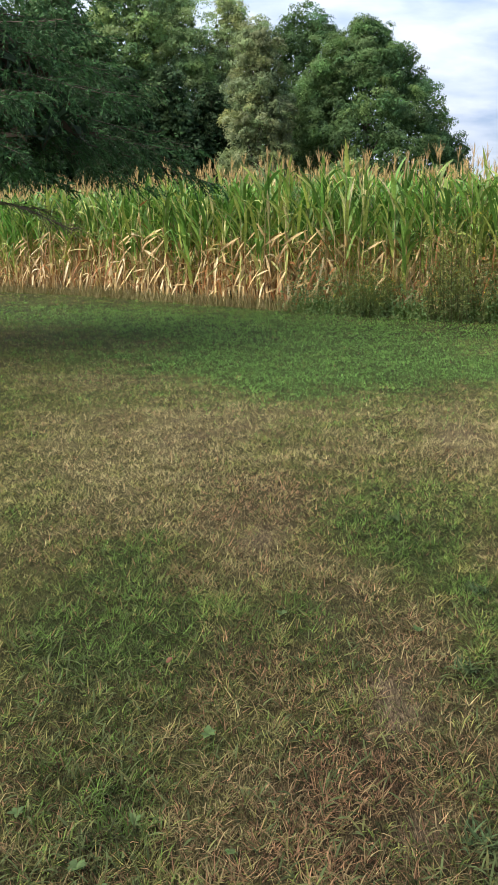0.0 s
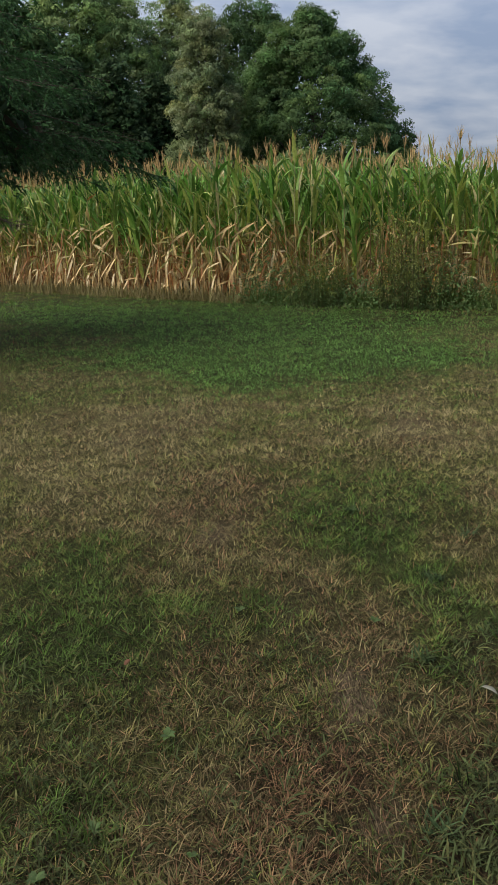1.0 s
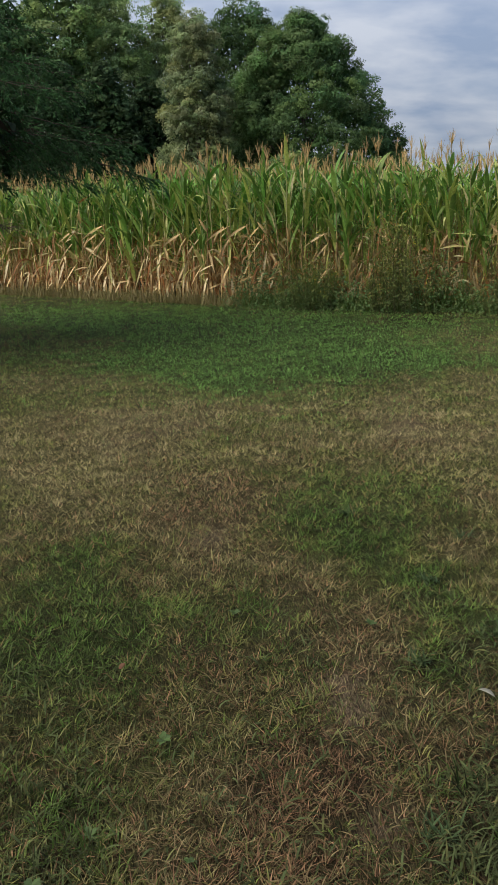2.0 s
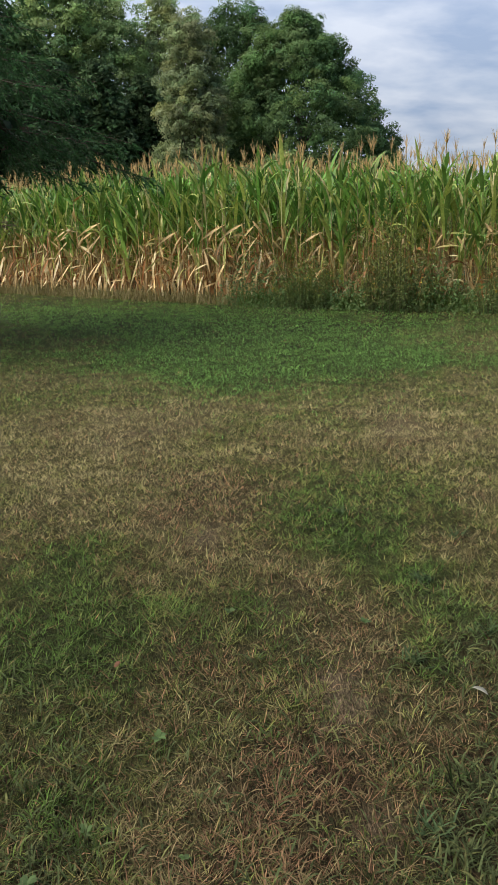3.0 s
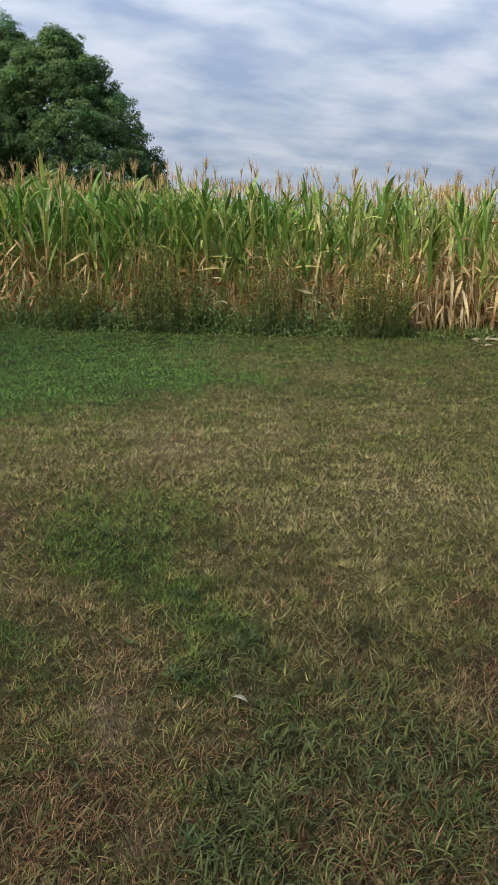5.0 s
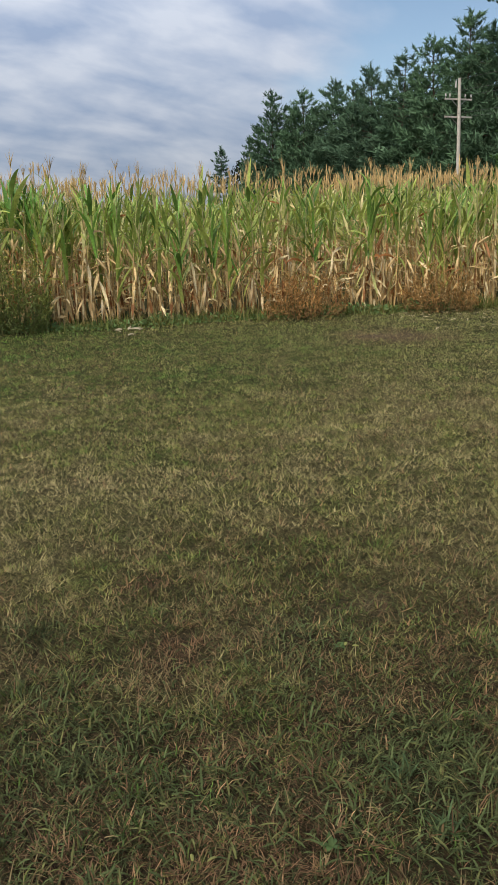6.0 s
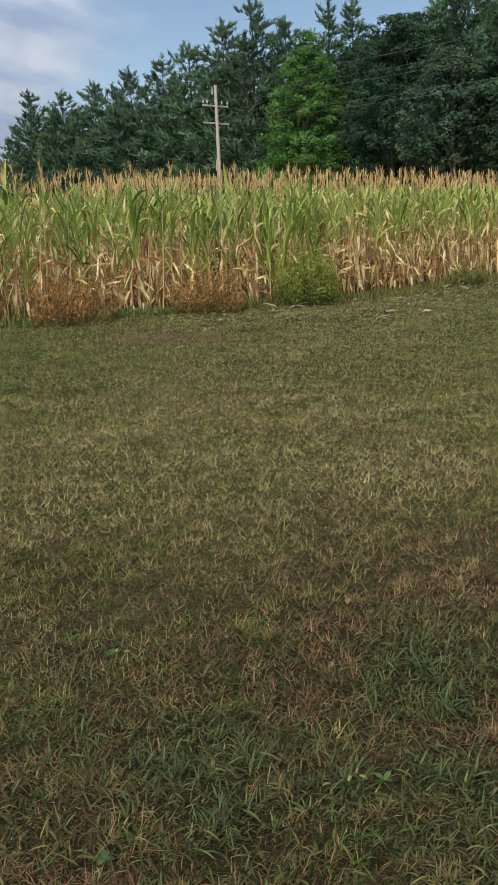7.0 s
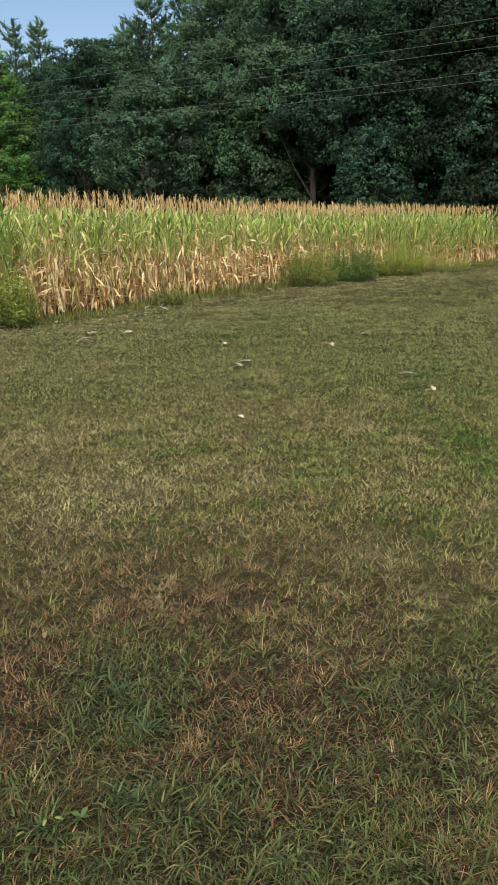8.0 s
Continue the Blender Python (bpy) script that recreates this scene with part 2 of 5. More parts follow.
def tubes(a, b, ra, rb, col, sides=4):
    """Tapered prisms from a to b."""
    n = len(a)
    d = unit(b - a)
    ref = np.where(np.abs(d[:, 2:3]) > 0.9, np.array([[1.0, 0, 0]]), np.array([[0, 0, 1.0]]))
    u = unit(np.cross(d, ref))
    w = np.cross(d, u)
    th = np.arange(sides) * 2 * np.pi / sides
    ring = u[:, None] * np.cos(th)[None, :, None] + w[:, None] * np.sin(th)[None, :, None]
    v = np.concatenate([a[:, None] + ring * np.asarray(ra)[:, None, None], b[:, None] + ring * np.asarray(rb)[:, None, None]], 1)
    q = np.array([[i, (i + 1) % sides, sides + (i + 1) % sides, sides + i] for i in range(sides)])
    f = (np.arange(n)[:, None, None] * 2 * sides + q[None]).reshape(-1, 4)
    return v.reshape(-1, 3), f, np.repeat(col, 2 * sides, axis=0)


def chain(points, radii, sides=7):
    """One bent, tapered limb through points."""
    P = np.array(points, float)
    d = unit(np.gradient(P, axis=0))
    ref = np.array([0.3, 0.9, 0.1])
    u = unit(np.cross(d, ref))
    w = np.cross(d, u)
    th = np.arange(sides) * 2 * np.pi / sides
    v = (P[:, None] + (u[:, None] * np.cos(th)[None, :, None] + w[:, None] * np.sin(th)[None, :, None]) * np.array(radii)[:, None, None]).reshape(-1, 3)
    f = np.array([[i * sides + j, i * sides + (j + 1) % sides, (i + 1) * sides + (j + 1) % sides, (i + 1) * sides + j]
                  for i in range(len(P) - 1) for j in range(sides)])
    return v, f, np.tile([[0.2, 0.15, 0.1]], (len(v), 1))


def hash2(i, j, s):
    h = np.sin(i * 127.1 + j * 311.7 + s * 74.7) * 43758.5453
    return h - np.floor(h)


def vnoise(x, y, s=0):
    i, j = np.floor(x), np.floor(y)
    u, v = x - i, y - j
    u, v = u * u * (3 - 2 * u), v * v * (3 - 2 * v)
    a, b, c, d = hash2(i, j, s), hash2(i + 1, j, s), hash2(i, j + 1, s), hash2(i + 1, j + 1, s)
    return (a * (1 - u) + b * u) * (1 - v) + (c * (1 - u) + d * u) * v


def fbm(x, y, s=0, n=4):
    return sum(vnoise(x * 2 ** k, y * 2 ** k, s + k) * 0.5 ** (k + 1) for k in range(n)) / (1 - 0.5 ** n)


# ---- the lawn: where it is worn, dry or green ----
# Patches of the lawn: place, half width across and along the heading, strength; each list by its heading.
GREEN_NORTH = [
    (1.12, 12.33, 2.77, 3.00, 1.3), (-1.17, 16.32, 2.55, 1.63, 0.8), (2.58, 9.96, 0.63, 0.85, 0.9), (0.64, 9.19, 0.75, 1.37, 0.7), (0.88, 4.57, 0.44, 0.53, 0.8),
    (0.88, 3.85, 0.24, 0.39, 0.7), (1.02, 3.29, 0.23, 0.30, 0.7), (0.27, 3.18, 0.15, 0.32, 0.7), (0.80, 2.68, 0.09, 0.16, 0.7), (-0.60, 3.3, 0.30, 0.75, 0.6),
    (-0.40, 2.94, 0.28, 0.45, 0.4), (1.06, 2.73, 0.09, 0.58, 0.6), (-0.36, 1.95, 0.13, 0.20, 0.8), (-0.12, 2.31, 0.05, 0.08, 0.6), (-0.57, 4.04, 0.13, 0.20, 0.5),
    (0.73, 1.86, 0.09, 0.27, 0.45), (0.35, 1.89, 0.04, 0.11, 0.4),
]
GREEN_MIDDLE = [
    (7.13, 6.97, 2.02, 2.08, 0.3), (8.08, 14.38, 1.46, 2.98, 0.5),
]
GREEN_EAST = [
    (10.48, -0.02, 0.98, 2.43, 0.35), (12.79, 2.34, 1.73, 3.95, 0.3), (6.32, -0.43, 0.19, 0.86, 0.5),
]
TAN_NORTH = [
    (-1.28, 10.12, 1.12, 2.13, 0.6), (1.73, 6.29, 0.49, 0.75, 0.8), (3.68, 11.49, 0.68, 1.53, 0.8), (2.99, 8.05, 0.32, 2.02, 0.35), (-0.40, 9.19, 0.38, 0.61, 0.4),
    (0.97, 7.92, 0.32, 0.38, 0.5), (-0.70, 6.61, 0.82, 1.03, 0.55), (-0.62, 4.73, 0.43, 0.54, 0.3), (0.02, 4.52, 0.28, 0.60, 0.5), (0.34, 3.65, 0.14, 0.34, 0.5),
    (-0.22, 6.92, 0.57, 1.36, 0.4), (0.66, 2.34, 0.21, 0.19, 0.5), (0.08, 1.99, 0.28, 0.25, 0.55), (0.65, 2.83, 0.11, 0.15, 0.4), (1.28, 3.57, 0.13, 0.64, 0.3),
]
TAN_MIDDLE = [
    (9.72, 7.41, 0.67, 0.65, 1.0), (2.83, 4.52, 0.35, 0.26, 0.55), (3.37, 4.28, 0.30, 0.28, 0.3), (3.21, 1.88, 0.22, 0.40, 0.3), (1.70, 2.06, 0.17, 0.11, 0.4),
]
TAN_EAST = [
    (4.25, 0.19, 0.25, 0.18, 0.6), (4.03, -0.34, 0.15, 0.13, 0.6), (3.45, 0.93, 0.29, 0.24, 0.3), (2.97, 0.23, 0.16, 0.09, 0.5), (3.86, 1.20, 0.16, 0.10, 0.4),
    (5.26, 1.13, 0.79, 0.66, 0.2),
]
BARE_NORTH = [
    (0.49, 2.55, 0.08, 0.18, 1.1), (0.48, 1.89, 0.07, 0.08, 0.7), (0.39, 3.24, 0.05, 0.25, 0.5), (0.06, 4.19, 0.13, 0.16, 0.6), (1.67, 6.31, 0.17, 0.31, 0.5),
]
BARE_MIDDLE = [
    (2.61, 2.06, 0.10, 0.10, 0.5), (9.72, 7.41, 0.47, 0.46, 0.6),
]
BARE_EAST = [
    (3.69, -0.20, 0.09, 0.13, 0.6), (3.04, 0.24, 0.12, 0.06, 0.4),
]
BROWN_NORTH = [
    (0.32, 2.15, 0.15, 0.19, 0.6), (0.21, 2.04, 0.09, 0.10, 0.4), (-0.09, 2.69, 0.20, 0.23, 0.25), (0.15, 4.81, 0.30, 0.56, 0.35), (0.20, 1.76, 0.20, 0.09, 0.4),
]
BROWN_MIDDLE = [
    (2.10, 2.88, 0.11, 0.09, 0.7), (1.86, 2.33, 0.09, 0.19, 0.7), (1.42, 1.16, 0.13, 0.07, 0.7), (1.61, 0.97, 0.07, 0.09, 0.5), (1.48, 1.74, 0.12, 0.14, 0.45),
    (1.03, 1.78, 0.14, 0.14, 0.35), (9.67, 7.37, 0.63, 0.58, 0.8),
]
BROWN_EAST = [
    (2.76, 1.25, 0.14, 0.19, 0.8), (2.82, 0.64, 0.14, 0.14, 0.9), (2.77, 0.35, 0.17, 0.16, 0.8), (2.36, 1.08, 0.07, 0.13, 0.8), (2.55, 0.17, 0.21, 0.25, 0.6),
    (2.24, 0.50, 0.13, 0.13, 0.5), (2.23, 0.30, 0.15, 0.12, 0.5), (3.25, 1.15, 0.14, 0.10, 0.4), (2.34, -0.17, 0.18, 0.17, 0.5), (3.45, 0.93, 0.24, 0.18, 0.25),
]
COARSE_NORTH = [
    (0.99, 2.54, 0.09, 0.51, 0.5), (0.73, 1.88, 0.09, 0.25, 0.6), (-0.35, 1.93, 0.13, 0.17, 0.4),
]
COARSE_MIDDLE = [
    (1.95, 1.22, 0.14, 0.15, 0.9), (2.28, 2.00, 0.17, 0.19, 0.6), (1.97, 1.40, 0.12, 0.14, 0.6), (1.47, 2.68, 0.17, 0.26, 0.6), (1.23, 1.93, 0.20, 0.31, 0.4),
    (1.69, 1.01, 0.13, 0.15, 0.5),
]
COARSE_EAST = [
    (2.67, 0.87, 0.22, 0.26, 0.95), (2.08, 0.56, 0.30, 0.18, 0.8), (2.73, -0.10, 0.21, 0.20, 0.6), (2.29, 0.38, 0.08, 0.10, 0.5), (2.00, 0.09, 0.19, 0.07, 0.6),
    (3.07, 0.41, 0.08, 0.08, 0.7),
]
# Wide near patches: coarse grass and brown thatch, with near shade put into them.
COARSE_NEAR_SHADE = [(1.9, 0.8, 1.3, 1.3, 0.26), (1.3, 1.8, 0.9, 0.7, 0.10), (0.9, 2.2, 0.5, 0.9, 0.15), (-0.6, 2.3, 0.6, 0.8, 0.15), (2.6, -0.5, 0.9, 0.8, 0.35)]
BROWN_NEAR_SHADE = [(1.2, 1.6, 0.8, 0.6, 0.30), (2.0, 0.9, 1.25, 1.3, 0.60), (0.2, 2.0, 1.2, 1.2, 0.18), (3.4, 0.6, 1.2, 0.9, 0.25), (0.2, 4.0, 1.2, 1.6, 0.18)]
GREEN_WIDE = [(-4.2, 19.0, 3.5, 2.2, 0.6), (9.0, -0.4, 4.0, 1.6, 0.2), (13.0, 4.0, 4.0, 2.2, 0.2)]
TAN_WIDE = [(5.0, 2.6, 5.5, 4.5, 0.36), (17.5, 4.7, 3.6, 1.3, 0.35), (23.5, 3.0, 4.0, 1.4, 0.4), (31.0, 0.0, 5.0, 1.8, 0.4), (-2.5, 12.0, 1.3, 1.6, 0.3)]


def patches(x, y, north=(), middle=(), east=(), wide=(), edge=0.9):
    """Sum of soft-edged patches whose outlines wander."""
    wx, wy = fbm(x * 1.1, y * 1.1, 11) - 0.5 + 0.7 * (fbm(x * 4.5, y * 4.5, 13, 3) - 0.5), fbm(x * 1.1, y * 1.1, 23) - 0.5 + 0.7 * (fbm(x * 4.5, y * 4.5, 29, 3) - 0.5)
    total = 0.0 * x
    for heading, rows in ((5, north), (43, middle), (77, east), (0, wide)):
        c, s = math.cos(radians(heading)), math.sin(radians(heading))
        for cx, cy, across, along, a in rows:
            stray = 0.9 * min(across, along) + 0.1 * max(across, along)
            dx, dy = x + wx * stray - cx, y + wy * stray - cy
            q = ((dx * c - dy * s) / across) ** 2 + ((dx * s + dy * c) / along) ** 2
            total = total + a * np.exp(-edge * 0.8 * q ** 1.3)
    return total


def dryness(x, y):
    d = 0.49 + 0.22 * (fbm(x * 0.55, y * 0.55, 3) - 0.5) + 0.50 * (fbm(x * 2.3, y * 2.3, 5) - 0.5) + 0.7 * (fbm(x * 8.5, y * 8.5, 7, 3) - 0.5)
    d = d + 0.5 * patches(x, y, TAN_NORTH, TAN_MIDDLE, TAN_EAST, TAN_WIDE) - 0.62 * patches(x, y, GREEN_NORTH, GREEN_MIDDLE, GREEN_EAST, GREEN_WIDE)
    return np.clip(d, 0, 1.25)


def bareness(x, y):
    """Share of open pinkish soil under thin thatch."""
    b = patches(x, y, BARE_NORTH, BARE_MIDDLE, BARE_EAST)
    return np.clip(b * (0.45 + 1.1 * fbm(x * 9, y * 9, 47, 3)), 0, 1)


def lushness(x, y):
    """Share of deep green, freshly grown turf near the corn."""
    return np.clip(1.15 * patches(x, y, GREEN_NORTH[:4], wide=GREEN_WIDE[:1]), 0, 1) * np.clip(0.5 + 1.0 * fbm(x * 2, y * 2, 53, 3), 0, 1)


def deadness(x, y):
    """Share of old red-brown thatch; its wide near patches also carry painted shade."""
    b = 0.05 + 0.45 * (fbm(x * 3.1, y * 3.1, 61, 3) - 0.5) + patches(x, y, BROWN_NORTH, BROWN_MIDDLE, BROWN_EAST, BROWN_NEAR_SHADE) * (0.45 + 0.9 * fbm(x * 6, y * 6, 67, 3))
    return np.clip(b, 0, 1)


def coarseness(x, y):
    """Share of coarse grey-green grass with old brown thatch between; its wide near patches also carry painted shade.
    """
    b = 0.12 * fbm(x * 2.0, y * 2.0, 81, 3) + patches(x, y, COARSE_NORTH, COARSE_MIDDLE, COARSE_EAST, COARSE_NEAR_SHADE) * np.clip(2.4 * fbm(x * 5, y * 5, 83, 3) - 0.2, 0.3, 1.3)
    return np.clip(b, 0, 1)


def relief(x, y):
    near = np.exp(-(x * x + y * y) / 900.0)
    return near * (0.05 * (fbm(x * 0.35, y * 0.35, 31) - 0.5) + 0.022 * (fbm(x * 2.0, y * 2.0, 37) - 0.5))


def make_ground():
    def lines(lo, hi, step, far):
        mid = np.arange(lo, hi + 1e-6, step)
        out = step * 1.35 ** np.arange(1, 40)
        out = np.cumsum(out)
        out = out[out < far]
        return np.r_[(lo - out)[::-1], mid, hi + out]
    xs, ys = lines(-5, 14, 0.13, 3500), lines(-2.0, 17, 0.13, 3500)
    X, Y = np.meshgrid(xs, ys)
    Z = relief(X, Y)
    v = np.stack([X, Y, Z], -1).reshape(-1, 3)
    nx, ny = len(xs), len(ys)
    i = (np.arange(ny - 1)[:, None] * nx + np.arange(nx - 1)[None]).ravel()
    f = np.stack([i, i + 1, i + nx + 1, i + nx], 1)
    ob = link_mesh("ground", v, f, M_GROUND, smooth=True)
    at = ob.data.attributes.new("dry", "FLOAT", "POINT")
    at.data.foreach_set("value", dryness(v[:, 0], v[:, 1]).astype(np.float32))
    at = ob.data.attributes.new("thatch_shade", "FLOAT", "POINT")
    at.data.foreach_set("value", np.clip(1.2 * deadness(v[:, 0], v[:, 1]) + 0.8 * coarseness(v[:, 0], v[:, 1]), 0, 1).astype(np.float32))
    at = ob.data.attributes.new("bare", "FLOAT", "POINT")
    at.data.foreach_set("value", bareness(v[:, 0], v[:, 1]).astype(np.float32))
    tagged(ob, "worn summer lawn of green and dry tan grass", "ground", kind="structure")


make_ground()

# edge of the corn, from the far west round to the far east
EDGE = np.array([(-16.0, 37.0), (-7.3, 27.0), (-4.4, 24.6), (-2.5, 22.4), (-0.6, 20.1), (1.3, 17.9), (3.4, 16.0), (5.2, 14.7), (6.6, 13.4), (7.9, 12.4),
                 (9.6, 11.5), (11.6, 10.4), (13.3, 9.0), (15.4, 7.7), (18.5, 6.8), (22.4, 6.0), (26.7, 4.4), (31.1, 2.5), (36.0, 0.0), (44.0, -3.2)])
_seg = np.r_[0, np.cumsum(np.hypot(*np.diff(EDGE, axis=0).T))]


def edge_at(s):
    x, y = np.interp(s, _seg, EDGE[:, 0]), np.interp(s, _seg, EDGE[:, 1])
    x2, y2 = np.interp(s + 1.0, _seg, EDGE[:, 0]), np.interp(s + 1.0, _seg, EDGE[:, 1])
    x1, y1 = np.interp(s - 1.0, _seg, EDGE[:, 0]), np.interp(s - 1.0, _seg, EDGE[:, 1])
    tx, ty = x2 - x1, y2 - y1
    l = np.hypot(tx, ty)
    return x, y, -ty / l, tx / l      # place, and the way into the field


def edge_gap(x, y):
    """Distance from the edge, positive towards the lawn (rough)."""
    s = np.linspace(0, _seg[-1], 500)
    ex, ey, nx, ny = edge_at(s)
    out = np.empty(len(x))
    for a in range(0, len(x), 20000):
        b = slice(a, a + 20000)
        d2 = (x[b, None] - ex) ** 2 + (y[b, None] - ey) ** 2
        k = d2.argmin(1)
        out[b] = -((x[b] - ex[k]) * nx[k] + (y[b] - ey[k]) * ny[k])
    return out


def grass_colors(d, n, r, dead=None, coarse=None, lush=None):
    """Blade pigment from the share of dry cover."""
    u = np.clip(d + r.normal(0, 0.13, n), 0, 1.2)[:, None]
    # the dead share also darkens the other blades, near shade included
    dark = 1.0 if dead is None else 1.0 - 0.34 * dead[:, None]
    green = np.array([0.092, 0.164, 0.038]) * r.uniform(0.8, 1.2, (n, 1)) * dark
    olive = np.array([0.184, 0.186, 0.064]) * r.uniform(0.85, 1.15, (n, 1)) * dark
    tan = np.array([0.258, 0.226, 0.120]) * r.uniform(0.82, 1.15, (n, 1)) * dark
    rust = np.array([0.218, 0.134, 0.080]) * r.uniform(0.7, 1.3, (n, 1))
    a = np.clip((u - 0.22) / 0.3, 0, 1)
    b = np.clip((u - 0.58) / 0.25, 0, 1)
    c = green * (1 - a) + olive * a
    c = c * (1 - b) + tan * b
    if lush is not None:
        fresh = np.array([0.125, 0.250, 0.064]) * r.uniform(0.7, 1.3, (n, 1))
        c = np.where(r.random((n, 1)) < 0.85 * lush[:, None], fresh, c)
    if dead is not None:
        pick = r.random((n, 1)) < dead[:, None] * np.clip(0.25 + u, 0, 1)
        c = np.where(pick, rust, c)
    if coarse is not None:
        low = np.where(r.random((n, 1)) < np.clip(1.30 - 0.65 * u, 0.5, 0.92), (0.078, 0.098, 0.042), (0.150, 0.106, 0.055)) * r.uniform(0.75, 1.3, (n, 1))
        c = np.where(r.random((n, 1)) < 1.1 * coarse[:, None], low, c)
    return c


def blades(x, y, length, width, lean, az, col, simple=False):
    n = len(x)
    z = relief(x, y)
    base = np.stack([x, y, z - 0.004], 1)
    h = np.stack([np.cos(az), np.sin(az), 0 * az], 1)
    s = np.stack([-np.sin(az), np.cos(az), 0 * az], 1)
    up = np.array([0, 0, 1.0])
    l = length[:, None]
    mid = base + (h * np.sin(lean * 0.7)[:, None] + up * np.cos(lean * 0.7)[:, None]) * l * 0.55
    tip = mid + (h * np.sin(lean * 1.25)[:, None] + up * np.cos(lean * 1.25)[:, None]) * l * 0.5
    w = width[:, None]
    if simple:
        v = np.stack([base - s * w * 0.5, base + s * w * 0.5, tip], 1).reshape(-1, 3)
        return v, np.arange(3 * n).reshape(-1, 3), np.repeat(col, 3, axis=0)
    v = np.stack([base - s * w * 0.5, base + s * w * 0.5, mid + s * w * 0.42, mid - s * w * 0.42, tip], 1).reshape(-1, 3)
    k = np.arange(n)[:, None] * 5
    f = np.concatenate([k + [0, 1, 2], k + [0, 2, 3], k + [3, 2, 4]], 1).reshape(-1, 3)
    return v, f, np.repeat(col, 5, axis=0)


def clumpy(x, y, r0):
    """Tone of the turf from clump to clump: painted shade between lighter tufts, deeper on the near lawn."""
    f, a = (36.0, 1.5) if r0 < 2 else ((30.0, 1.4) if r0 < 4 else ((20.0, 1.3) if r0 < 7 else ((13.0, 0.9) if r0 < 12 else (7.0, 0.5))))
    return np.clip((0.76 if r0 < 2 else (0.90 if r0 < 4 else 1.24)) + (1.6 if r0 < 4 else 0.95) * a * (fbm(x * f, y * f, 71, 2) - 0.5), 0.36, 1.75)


def hummock(x, y, r0):
    """Growth of the turf from tuft to tuft: short and thin between, long on the clumps."""
    f, a = (26.0, 3.2) if r0 < 2 else ((24.0, 3.0) if r0 < 4 else ((20.0, 1.5) if r0 < 7 else ((13.0, 1.0) if r0 < 12 else (7.0, 0.8))))
    return np.clip(0.93 + a * (fbm(x * f, y * f, 97, 2) - 0.5), 0.25, 1.7)


